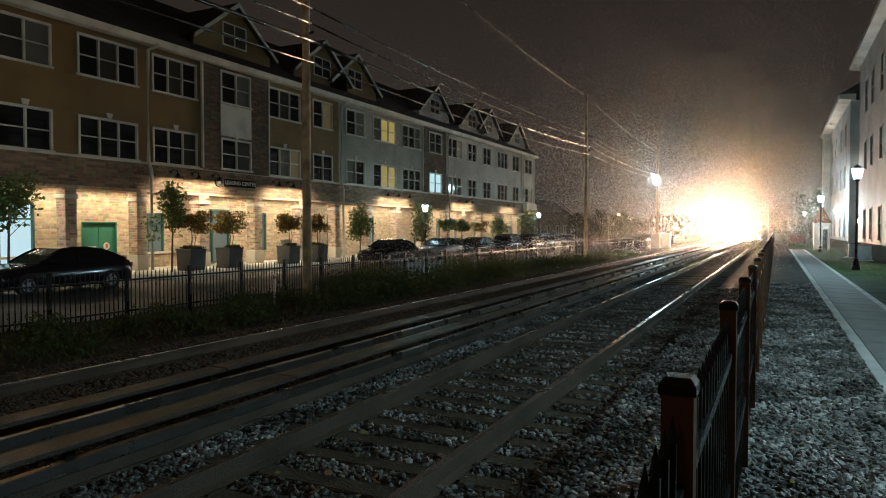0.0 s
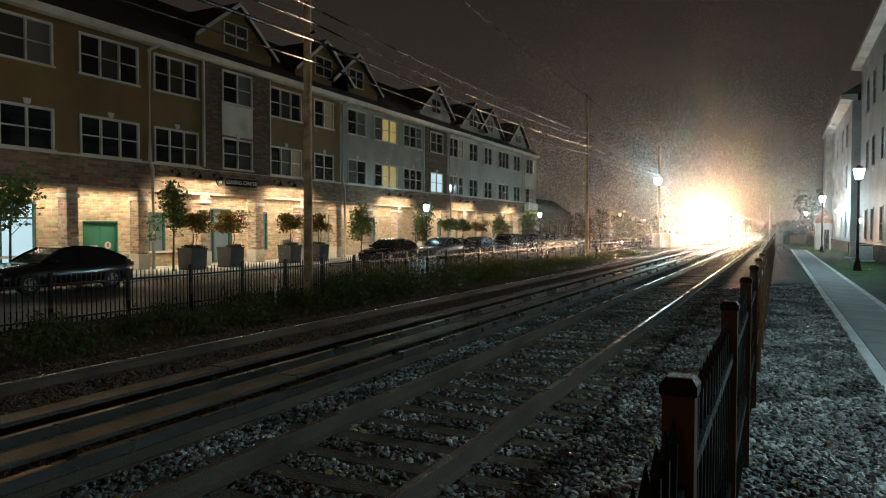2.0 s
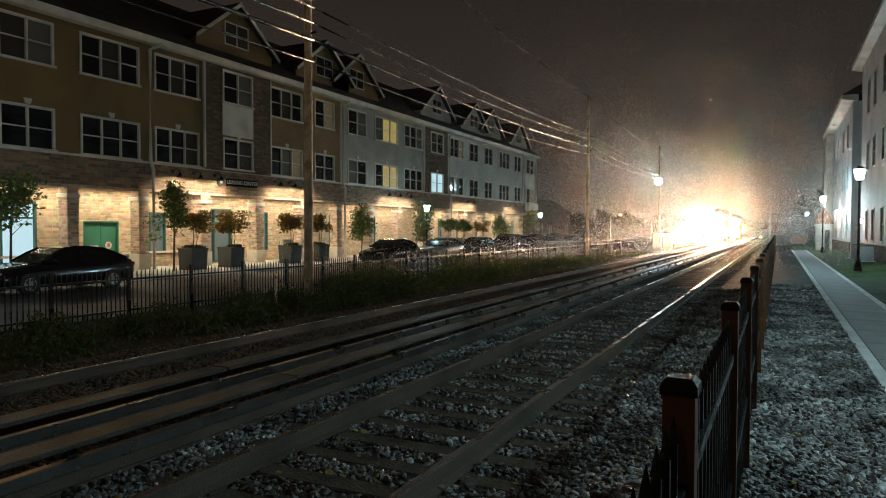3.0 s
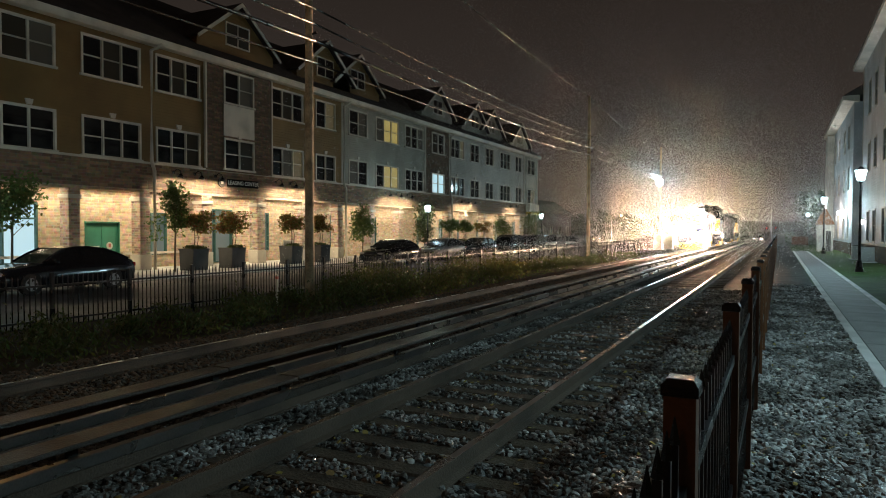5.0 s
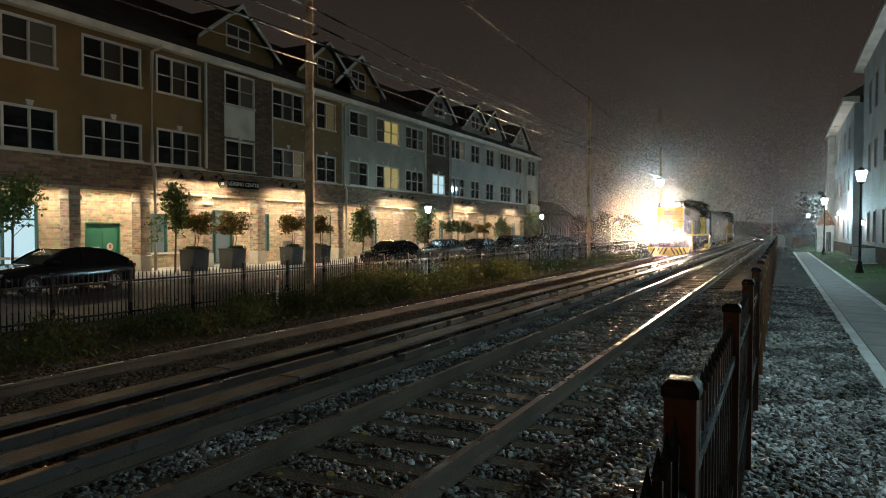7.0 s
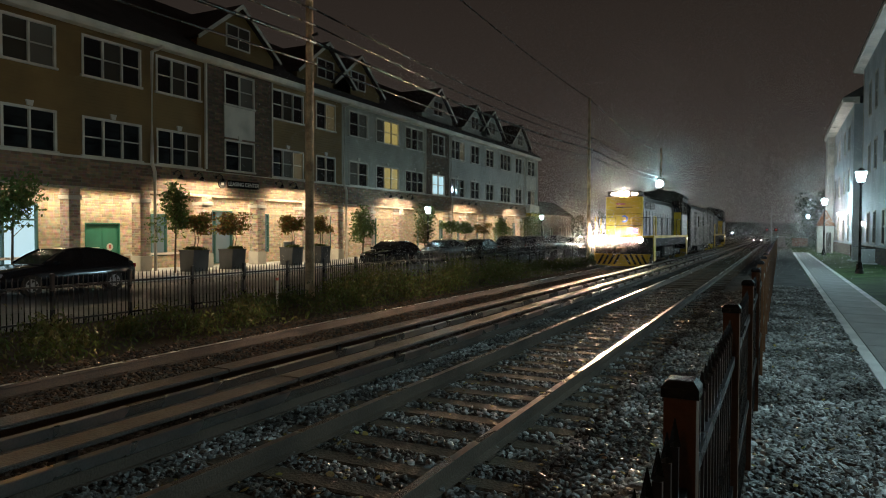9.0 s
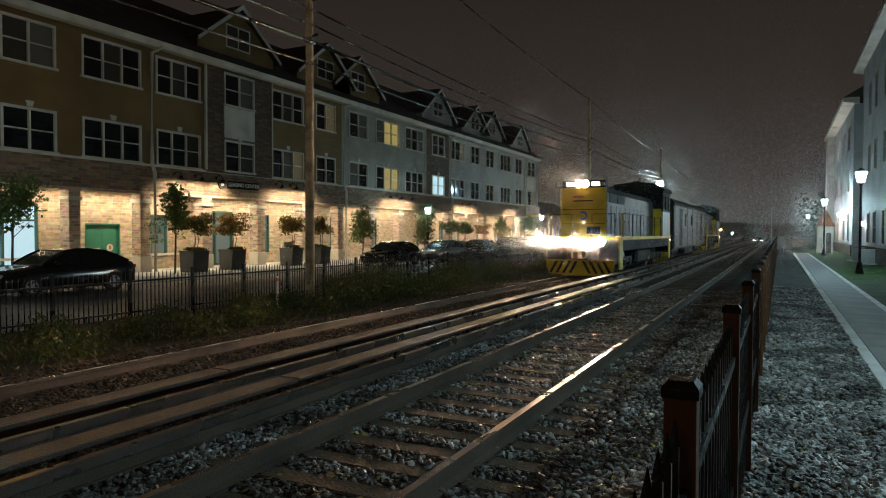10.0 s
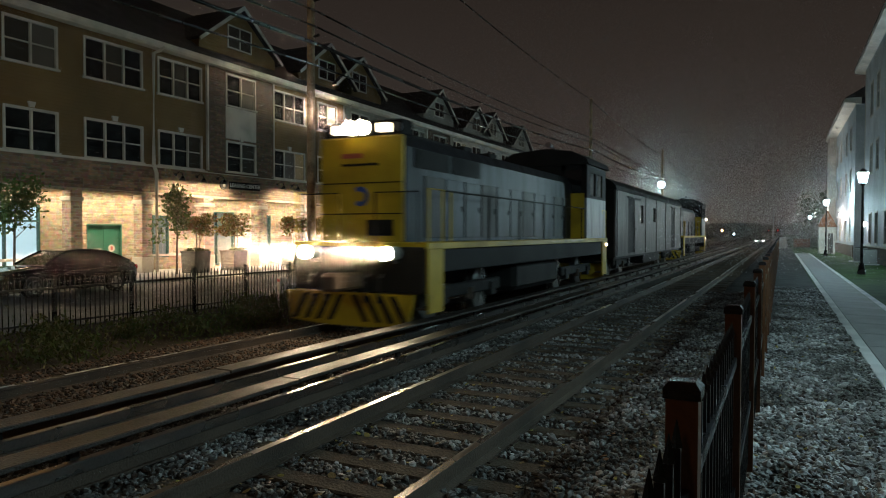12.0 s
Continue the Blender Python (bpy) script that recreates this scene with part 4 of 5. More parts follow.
    ring = [(0.19 * math.cos(a), 2.44 + 0.19 * math.sin(a)) for a in arc] + [(0.10 * math.cos(a), 2.44 + 0.10 * math.sin(a)) for a in arc[::-1]]
    bm = prism(bmesh.new(), ring, "y", 0.406, 0.416)
    part("round_emblem", bm, M["blue"], face, "blue round emblem")
    part("name_bar", B(-0.42, 0.05, 0.410, 0.417, 3.16, 3.25), M["red"], face, "faded red bar of lettering")
    part("name_bar", B(-0.42, 0.40, 0.410, 0.417, 3.01, 3.06), M["darkpaint"], face, "dark bar of lettering")
    part("grille", B(0.15, 0.72, 0.406, 0.416, 1.70, 2.0), M["darkpaint"], face)
    for i in range(11):
        y = 1.2 + i * 0.92
        for x in (-0.955, 0.955):
            dr = part("hood_door", B(x - 0.015, x + 0.015, y, y + 0.86, 1.66, 2.86, bev=0.008), M["loco"], t) if i % 3 or x < 0 else part("hood_door", B(x - 0.015, x + 0.015, y, y + 0.86, 1.66, 2.86, bev=0.008), M["car"], t)
            part("latch", B(x - 0.03, x + 0.03, y + 0.72, y + 0.78, 2.2, 2.32), M["darkpaint"], dr)
    for y0 in (0.8, 2.4):
        for x in (-0.955, 0.955):
            part("radiator_grille", B(x - 0.012, x + 0.012, y0, y0 + 1.45, 2.98, 3.34), M["darkpaint"], t)
    for y in (4.6, 6.2):
        part("exhaust_pipe", B(-0.22, 0.22, y, y + 0.5, 3.56, 3.86, bev=0.02), M["darkpaint"], t)
    part("radiator_hatch", B(-0.7, 0.7, 1.0, 3.0, 3.57, 3.66, bev=0.02), M["darkpaint"], t)
    for x in (-1.42, 1.42):
        handrail(t, [(x, 0.95, 2.55), (x, 11.2, 2.55)], 0.018, "darkpaint")
        for i in range(6):
            handrail(t, [(x, 1.4 + i * 1.9, 1.58), (x, 1.4 + i * 1.9, 2.55)], 0.018, "yellow" if i == 0 else "darkpaint")
    # light box on the hood end
    lb = part("light_box", B(-0.88, 0.88, 0.46, 0.90, 3.56, 3.86, bev=0.03), M["darkpaint"], t)
    for x in (-0.13, 0.13):
        sealed_beam(lb, "headlamp", x, 3.71, 0.28, 0.45, 0.100, 0.06, 0.085, 0.0, "head" if lamps_on else "alloy", lamps_on)
    for x in (-0.50, 0.50):
        part("number_board", B(x - 0.16, x + 0.16, 0.438, 0.462, 3.63, 3.79, bev=0.01), M["board_lit"] if lamps_on else M["trim"], lb, "number board")
    part("marker_lamp", C((0.79, 0.46, 3.71), (0.79, 0.41, 3.71), 0.08, n=16), M["alloy"], lb)
    for x in (-0.88, 0.88):
        sealed_beam(t, "ditch_lamp", x, 1.39, -0.12, 0.26, 0.088, 0.036, 0.072, 0.014, "ditch" if lamps_on else "alloy", lamps_on)
        part("lamp_bracket", B(x - 0.05, x + 0.05, 0.05, 0.30, 1.20, 1.265), M["darkpaint"], t)
    # cab
    part("cab_side", B(1.40, 1.48, 11.3, 13.9, 1.585, 2.9), M["cabgrey"], t, "pale grey cab side")
    part("cab_upper_side", grid_wall(bmesh.new(), 1.40, 1.48, 11.3, 13.9, 2.9, 4.0, [(11.75, 12.45, 3.0, 3.75), (12.7, 13.4, 3.0, 3.75)]), M["darkpaint"], t, "dark cab side with windows")
    part("cab_side", B(-1.48, -1.40, 11.3, 13.9, 1.585, 2.9), M["cabgrey"], t, "pale grey cab side")
    part("cab_upper_side", grid_wall(bmesh.new(), -1.48, -1.40, 11.3, 13.9, 2.9, 4.0, [(11.75, 12.45, 3.0, 3.75), (12.7, 13.4, 3.0, 3.75)]), M["darkpaint"], t, "dark cab side with windows")
    for y in (11.3, 13.82):
        for x0, x1 in ((-1.40, -0.62), (0.62, 1.40)):
            part("cab_end", B(x0, x1, y, y + 0.08, 1.585, 3.05), M["yellow"], t, "yellow cab end")
            part("cab_post", B(x0, x0 + 0.14, y, y + 0.08, 3.05, 4.0), M["darkpaint"], t)
            part("cab_post", B(x1 - 0.1, x1, y, y + 0.08, 3.05, 4.0), M["darkpaint"], t)
            part("cab_window", B(x0 + 0.1, x1 - 0.1, y + 0.03, y + 0.05, 3.05, 3.8), M["glass"], t)
            part("cab_header", B(x0, x1, y, y + 0.08, 3.8, 4.0), M["darkpaint"], t)
        part("cab_bulkhead", B(-0.62, 0.62, y, y + 0.08, 1.585, 4.1), M["darkpaint"], t)
    for x in (-1.44, 1.44):
        for y in (11.73, 12.68):
            part("cab_window", B(x - 0.01, x + 0.01, y, y + 0.74, 2.98, 3.77), M["glass"], t)
    part("cab_roof", prism(bmesh.new(), [(-1.58, 3.98), (1.58, 3.98), (1.50, 4.16), (1.0, 4.42), (0.0, 4.52), (-1.0, 4.42), (-1.50, 4.16)], "y", 11.15, 14.05), M["darkpaint"], t)
    part("horn", C((0.3, 11.4, 4.62), (0.3, 10.9, 4.62), 0.04, 0.10, n=10), M["alloy"], t)
    part("antenna_pod", B(-0.3, 0.1, 12.2, 12.7, 4.48, 4.66, bev=0.04), M["darkpaint"], t)
    # battery box and side tread beside the cab
    part("side_box", B(1.08, 1.36, 13.95, 14.2, 1.6, 2.45, bev=0.02), M["cabgrey"], t)
    part("step_lamp", C((1.49, 14.0, 1.35), (1.52, 14.0, 1.35), 0.05, n=10), M["warm_globe"], t)
    bogie(t, 2.9, 2.5, wheels[t.name] if t.name in wheels else wheels.setdefault(t.name, []))
    bogie(t, 11.4, 2.5, wheels[t.name])
    return t


def baggage_car(label, wheels):
    """A round-roofed steel car of 18.6 m with sliding doors."""
    t = thing("baggage_car", (0, 0, 0), label, "railcar", "train")
    L = 18.6
    part("underframe", B(-1.4, 1.4, 0.2, L - 0.2, 0.75, 1.05), M["darkpaint"], t)
    doors = [(2.3, 3.7), (14.3, 15.7)]
    wins = [(5.0, 5.7, 2.2, 3.0), (8.3, 9.0, 2.3, 3.0)]
    for x0, x1 in ((-1.52, -1.45), (1.45, 1.52)):
        part("side_wall", grid_wall(bmesh.new(), x0, x1, 0, L, 0.85, 3.42, [(a, b, 0.95, 3.2) for a, b in doors] + wins), M["car"], t, "grimy grey steel side")
        for a, b in doors:
            dr = part("sliding_door", B((x0 + x1) / 2 - 0.015, (x0 + x1) / 2 + 0.015, a, b, 0.95, 3.2), M["darkpaint"], t, "dark recessed sliding door")
            part("door_rail", B(x1 + 0.0 if x1 > 0 else x0 - 0.03, x1 + 0.03 if x1 > 0 else x0, a - 0.2, b + 1.2, 3.2, 3.26), M["darkpaint"], dr)
        for w in wins:
            part("pane", B((x0 + x1) / 2 - 0.01, (x0 + x1) / 2 + 0.01, *w), M["glass"], t)
        xo = 1.53 if x1 > 0 else -1.53
        for y in range(0, 19, 3):
            part("rib", B(xo - 0.015, xo + 0.015, y * 1.0 + 0.2, y * 1.0 + 0.24, 0.88, 3.40), M["car"], t) if not any(a - 0.1 < y + 0.22 < b + 0.1 for a, b in doors) else None
        part("belt_rail", B(xo - 0.02, xo + 0.02, 3.85, 14.2, 1.92, 1.98), M["car"], t)
    for y in (0.0, L - 0.08):
        part("end_wall", B(-1.45, 1.45, y, y + 0.08, 0.85, 3.42), M["darkpaint"], t, "dark car end")
        part("gangway", B(-0.55, 0.55, y - 0.25 if y == 0 else y + 0.08, y if y == 0 else y + 0.33, 1.0, 3.2, bev=0.04), M["rubber"], t)
    out = [(1.56 * math.cos(radians(a)), 3.40 + 0.66 * math.sin(radians(a))) for a in range(0, 181, 15)]
    part("roof", prism(bmesh.new(), out, "y", -0.05, L + 0.05), M["darkpaint"], t, "rounded dark roof")
    for i in range(6):
        part("roof_vent", B(-0.25, 0.25, 1.8 + i * 2.8, 2.4 + i * 2.8, 4.0, 4.18, bev=0.03), M["darkpaint"], t)
    part("battery_box", B(-1.3, 1.3, 7.0, 11.5, 0.35, 0.75, bev=0.03), M["darkpaint"], t)
    for y in (-0.35, L + 0.05):
        part("coupler", B(-0.15, 0.15, y, y + 0.3, 0.72, 1.0, bev=0.05), M["rust"], t)
    wheels.setdefault(t.name, [])
    bogie(t, 3.0, 2.4, wheels[t.name])
    bogie(t, L - 3.0, 2.4, wheels[t.name])
    return t


WHEELS = {}
loco_a = switcher("switcher locomotive with yellow hood end and lit headlamps", True, WHEELS)
car_b = baggage_car("grimy grey round-roofed baggage car with sliding doors", WHEELS)
loco_c = switcher("trailing blue-grey switcher locomotive with yellow end", False, WHEELS)
TRAIN = [(loco_a, 0.0), (car_b, 15.4), (loco_c, 35.3)]
# the leading pilot's way along the track, by time
RUN = [(0, 106.8), (1.5, 94.8), (3.0, 82.7), (5.0, 66.7), (6.0, 58.7), (7.0, 50.7), (9.0, 34.6), (9.5, 30.6), (10.0, 26.5), (10.5, 22.4), (11.0, 18.35), (11.5, 14.35), (12.0, 10.3)]


def at_time(t):
    return float(np.interp(t, [r[0] for r in RUN], [r[1] for r in RUN]))


def motions():
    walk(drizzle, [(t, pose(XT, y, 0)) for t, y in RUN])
    for v, back in TRAIN:
        walk(v, [(t, pose(XT, y + back, 0)) for t, y in RUN])
        for w, y, r in WHEELS[v.name]:
            steps = [i / 15 for i in range(181)]
            walk(w, [(t, pose(0, y, r, math.degrees((RUN[0][1] - at_time(t)) / r) % 360)) for t in steps])


# ---- street lamps, poles and wires ----
def post_lamp(x, y, z, h, label, watts, glob="globe", colour=COOL):
    t = thing("street_lamp", (x, y, z), label, "street lamp", "post lamps")
    part("base", C((0, 0, 0), (0, 0, 0.5), 0.17, 0.09, n=12), M["black"], t)
    part("pole", C((0, 0, 0.5), (0, 0, h - 0.55), 0.06, 0.045, n=10), M["black"], t)
    part("collar", C((0, 0, h - 0.6), (0, 0, h - 0.48), 0.06, 0.15, n=10), M["black"], t)
    bm = bmesh.new()
    cyl(bm, (0, 0, h - 0.48), (0, 0, h - 0.05), 0.13, 0.22, n=12)
    g = part("globe", bm, M[glob], t, "glowing acorn globe", True)
    g.visible_shadow = False
    part("cap", C((0, 0, h - 0.05), (0, 0, h + 0.14), 0.23, 0.03, n=12), M["black"], t)
    if watts:
        lamp("POINT", "post_lamp_light", Matrix.Translation((x, y, z + h - 0.27)), watts, colour, 0.16)
    return t


for y, w in ((7.0, 760), (33.5, 1000), (59.5, 900), (112.0, 420)):
    post_lamp(3.05 if y < 100 else 3.7, y, 0.04, 4.35, "black lamp post with a cool white globe beside the footpath", w)
for y in (9.0, 43.7, 70.0):
    post_lamp(-23.0, y, -0.12, 3.7, "black lamp post with a white globe on the shop pavement", 140)


def utility_pole(x, y, top, label, lean=0.0):
    t = thing("utility_pole", (x, y, -0.3), label, "utility pole", "utility poles")
    part("pole", C((0, 0, -0.2), (lean, 0, top), 0.15, 0.10, n=14), M["poleM"], t)
    for z in (8.1, 9.2):
        part("insulator", C((0.12, 0, z), (0.3, 0, z + 0.03), 0.035, 0.05, n=8), M["darkpaint"], t)
    return t


for y in (17.0, 51.3, 86.0):
    utility_pole(-13.1, y, 12.3 if y > 20 else 12.8, "weathered timber utility pole at the street fence")

# gooseneck lamps over the arcade, and downlights in its ceiling
GOOSE = [23.67, 25.0, 26.4, 31.1, 32.4, 33.9, 43.4, 45.0, 46.7, 56.0, 57.6, 59.1, 68.5, 70.3]
gl = None
for y in GOOSE:
    if gl is None:
        gl = thing("gooseneck_lamp", (XF + 0.06, y, 4.5), "black gooseneck lamp over the stone arcade", "wall lamp", "gooseneck lamps")
        part("arm", tube(bmesh.new(), [(0, 0, 0.05), (0.25, 0, 0.2), (0.45, 0, 0.12), (0.5, 0, -0.02)], 0.018), M["black"], gl)
        part("shade", C((0.5, 0, -0.02), (0.47, 0, -0.22), 0.04, 0.17, n=14), M["black"], gl)
        part("bulb", ball(bmesh.new(), (0.48, 0, -0.12), 0.035, 1), M["warm_globe"], gl)
        part("wall_plate", B(0, 0.03, -0.07, 0.07, -0.02, 0.12), M["black"], gl)
    else:
        copy_thing(gl, pose(XF + 0.06, y, 4.5))
    lamp("SPOT", "gooseneck_light", look((XF + 0.80, y, 4.24), (XF + 0.05, y, 2.2)), 280, WARM, 0.05, cone=165)
for a, b in ((14.8, 25.4), (26.1, 37.3), (37.9, 49.7), (50.3, 62.1), (62.7, 78.0)):
    lamp("AREA", "arcade_ceiling_light", look((-27.3, (a + b) / 2, 3.53), (-27.4, (a + b) / 2, 0)), 330, WARM, b - a - 1, size_y=0.25).rotation_euler[2] = radians(90)
lamp("SPOT", "pole_lamp_light", look((-12.85, 83.1, 7.5), (-9.5, 70.0, 0.0)), 2600, COOL, 0.2, cone=150)

# ---- wires ----


def hang(p, q, sag, n=10):
    return [tuple(p[k] + (q[k] - p[k]) * i / n - (sag * 4 * (i / n) * (1 - i / n) if k == 2 else 0) for k in range(3)) for i in range(n + 1)]


POLES = [-17.0, 17.0, 51.3, 86.0, 121.0]
LINES = [((12.9, 12.9, 11.9, 11.2, 10.5), -13.1, 0.35, 0.028), ((8.6, 8.55, 8.95, 9.0, 8.6), -12.85, 0.3, 0.026), ((8.2, 8.1, 8.65, 8.8, 8.4), -12.9, 0.35, 0.026),
         ((7.6, 7.56, 8.05, 8.4, 8.0), -12.85, 0.3, 0.05), ((7.0, 6.9, 7.5, 8.0, 7.6), -12.85, 0.3, 0.026)]
for zs, x, sag, r in LINES:
    t = thing("overhead_wire", (x, 0, 0), "dark overhead cable strung between the utility poles", "cable", "overhead wires")
    for i in range(len(POLES) - 1):
        part("span", tube(bmesh.new(), hang((0, POLES[i], zs[i]), (0, POLES[i + 1], zs[i + 1]), sag, 16), r * 1.15, n=8), M["cable"], t, smooth=True)

# flood lamp on the third pole and two sodium lamps down the street
fl = thing("pole_lamp", (-13.0, 85.85, 7.6), "cool white flood lamp on a utility pole", "lamp")
part("arm", tube(bmesh.new(), [(0, 0, -0.2), (0.1, -1.2, 0.15), (0.15, -1.9, 0.1)], 0.04), M["wire"], fl)
# housing flares wide to keep the light off the pole; lens enlarged for glare
part("housing", C((0.15, -1.85, -0.02), (0.15, -2.15, -0.06), 0.16, 0.50, n=18), M["wire"], fl)
g = part("lens", ball(bmesh.new(), (0.15, -2.3, -0.06), 0.36), M["flood"], fl, "glowing lens", True)
g.visible_shadow = False


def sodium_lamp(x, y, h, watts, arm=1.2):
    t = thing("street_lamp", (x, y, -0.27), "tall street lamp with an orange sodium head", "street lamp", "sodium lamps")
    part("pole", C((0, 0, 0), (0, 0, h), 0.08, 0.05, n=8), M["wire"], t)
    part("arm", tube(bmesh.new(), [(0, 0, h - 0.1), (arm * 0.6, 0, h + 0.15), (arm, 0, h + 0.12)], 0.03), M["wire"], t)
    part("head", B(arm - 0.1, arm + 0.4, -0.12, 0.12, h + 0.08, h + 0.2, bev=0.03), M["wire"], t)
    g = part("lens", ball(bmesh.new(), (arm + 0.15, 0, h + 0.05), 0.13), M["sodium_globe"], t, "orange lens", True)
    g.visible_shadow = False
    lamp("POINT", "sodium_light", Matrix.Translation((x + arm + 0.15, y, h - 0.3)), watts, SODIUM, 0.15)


sodium_lamp(-21.0, 95.0, 4.1, 500)
sodium_lamp(-21.0, 129.0, 3.7, 400)
# next two stand out of view, added to warm pole, wall and posts
sodium_lamp(-17.6, 9.0, 8.5, 120)
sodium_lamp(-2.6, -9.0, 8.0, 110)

# ---- trees, planters and weeds ----


def leaf_mesh(name, centres, sizes, upright=0.0, seed=1, squash=0.55):
    """Many folded leaves, one mesh."""
    r = np.random.default_rng(seed)
    n = len(centres)
    d = r.normal(size=(n, 3))
    d[:, 2] = d[:, 2] * (1 - upright) + upright * 2.2
    d /= np.linalg.norm(d, axis=1)[:, None]
    s = np.cross(d, r.normal(size=(n, 3)))
    s /= np.linalg.norm(s, axis=1)[:, None]
    sz = np.asarray(sizes)[:, None]
    c = np.asarray(centres)
    v = np.stack((c - d * sz, c + s * sz * squash, c + d * sz, c - s * sz * squash), 1).reshape(-1, 3)
    me = bpy.data.meshes.new(name)
    me.vertices.add(4 * n)
    me.vertices.foreach_set("co", v.reshape(-1))
    me.loops.add(4 * n)
    me.polygons.add(n)
    me.loops.foreach_set("vertex_index", np.arange(4 * n))
    me.polygons.foreach_set("loop_start", np.arange(0, 4 * n, 4))
    me.update(calc_edges=True)
    return me


def drops(name, centres, sizes):
    """Very many tiny tilted facets of water, one mesh."""
    n = len(centres)
    d, e = r.normal(size=(n, 3)), r.normal(size=(n, 3))
    d /= np.linalg.norm(d, axis=1)[:, None]
    e = np.cross(d, e)
    e /= np.linalg.norm(e, axis=1)[:, None]
    sz = np.asarray(sizes)[:, None]
    v = np.stack((centres + d * sz, centres + (e * 0.866 - d * 0.5) * sz, centres - (e * 0.866 + d * 0.5) * sz), 1)
    me = bpy.data.meshes.new(name)
    me.vertices.add(3 * n)
    me.vertices.foreach_set("co", v.reshape(-1))
    me.loops.add(3 * n)
    me.polygons.add(n)
    me.loops.foreach_set("vertex_index", np.arange(3 * n))
    me.polygons.foreach_set("loop_start", np.arange(0, 3 * n, 3))
    me.update(calc_edges=True)
    me.materials.append(M["droplet"])
    return new(name, me)


def crown_points(r, n, c, rad, lumps):
    """Points in an uneven cloud of lumps round c."""
    cs = np.asarray(c) + np.clip(r.normal(size=(lumps, 3)), -1.5, 1.5) * np.asarray(rad) * 0.45
    k = r.integers(0, lumps, n)
    return cs[k] + np.clip(r.normal(size=(n, 3)), -1.5, 1.5) * np.asarray(rad) * 0.30


def tree(x, y, z, h, crown, spread, label, leaves, material, seed, category="tree", name="tree"):
    r = np.random.default_rng(seed)
    t = thing(name, (x, y, z), label, category, "street trees" if name == "tree" else "planters")
    bm = bmesh.new()
    top = Vector((0.05, 0.04, h - crown * 0.35))
    cyl(bm, (0, 0, 0), top * 0.6, 0.02 + h * 0.008, 0.012 + h * 0.006, n=8)
    cyl(bm, top * 0.6, top, 0.012 + h * 0.006, 0.012, n=8)
    part("trunk", bm, M["bark"], t)
    for i in range(7):
        a, f = i * 2.4 + seed, 0.5 + 0.06 * i
        p = top * f * 1.02
        q = p + Vector((math.cos(a) * spread * 0.6, math.sin(a) * spread * 0.6, crown * 0.25))
        part("limb", C(p, q, 0.016, 0.006, n=5), M["bark"], t)
    pts = crown_points(r, leaves, (0, 0, h - crown / 2), (spread, spread, crown / 2), 14)
    me = leaf_mesh("crown", pts, r.uniform(0.05, 0.115, leaves), 0.0, seed)
    me.materials.append(material)
    o = new("crown", me)
    o.parent = t
    return t


PAVE = -0.12
for x, y, h, cr, sp, n, m, s in [(-24.0, 14.4, 4.1, 2.6, 0.95, 1700, "plant", 1), (-24.2, 21.7, 3.85, 2.3, 0.78, 1500, "plant", 2), (-24.0, 36.6, 3.4, 2.3, 0.75, 2000, "plant", 3),
                                 (-24.0, 45.0, 3.8, 2.6, 0.95, 2200, "weed", 4), (-24.0, 61.5, 3.5, 2.4, 0.9, 1800, "plant", 5), (-24.0, 69.5, 3.8, 2.6, 1.0, 1800, "weed", 6)]:
    tree(x, y, PAVE, h, cr, sp, "young street tree with sparse green leaves on the pavement", n, M[m], s)


def planter(x, y, seed, m, w=0.46):
    t = thing("planter", (x, y, PAVE), "dark square planter with a clipped round-headed shrub", "planter", "planters")
    bm = bmesh.new()
    prism(bm, [(-w, 0.95), (-w * 0.86, 0.0), (w * 0.86, 0.0), (w, 0.95)], "y", -w, w)
    part("box", bm, M["planter"], t)
    for s in (-1, 1):
        part("rim", B(s * w - 0.03, s * w + 0.03, -w - 0.03, w + 0.03, 0.93, 1.0, bev=0.01), M["planter"], t)
        part("rim", B(-w + 0.03, w - 0.03, s * w - 0.03, s * w + 0.03, 0.93, 1.0, bev=0.01), M["planter"], t)
    part("soil", B(-w + 0.03, w - 0.03, -w + 0.03, w - 0.03, 0.85, 0.93), M["earth"], t)
    part("stem", tube(bmesh.new(), [(0, 0, 0.9), (0.03, 0.04, 1.5), (0.0, 0.0, 2.1)], 0.025), M["bark"], t)
    part("stem", tube(bmesh.new(), [(0.05, 0.1, 0.9), (0.1, 0.18, 1.5), (0.05, 0.1, 2.0)], 0.018), M["bark"], t)
    r = np.random.default_rng(seed)
    for nm, c, rad, n in (("crown", (0, 0, 2.25), (0.70, 0.70, 0.48), 1500), ("underplanting", (0, 0, 1.02), (0.45, 0.45, 0.10), 500)):
        me = leaf_mesh(nm, crown_points(r, n, c, rad, 10), r.uniform(0.05, 0.10, n), 0, seed)
        me.materials.append(M[m] if nm == "crown" else M["weed"])
        o = new(nm, me)
        o.parent = t
    return t


for y, m, s in ((23.0, "autumn", 21), (25.45, "autumn", 22), (30.0, "autumn", 23), (32.6, "autumn", 24), (50.2, "plant", 25), (53.0, "plant", 26), (57.2, "autumn", 27)):
    planter(-24.4, y, s, m)

r = np.random.default_rng(12)
pts = [np.stack((r.uniform(-13.6, -9.6, 9000), 3 + 60 * r.uniform(0, 1, 9000) ** 1.3, -0.28 + np.abs(r.normal(0, 0.06, 9000))), 1)]
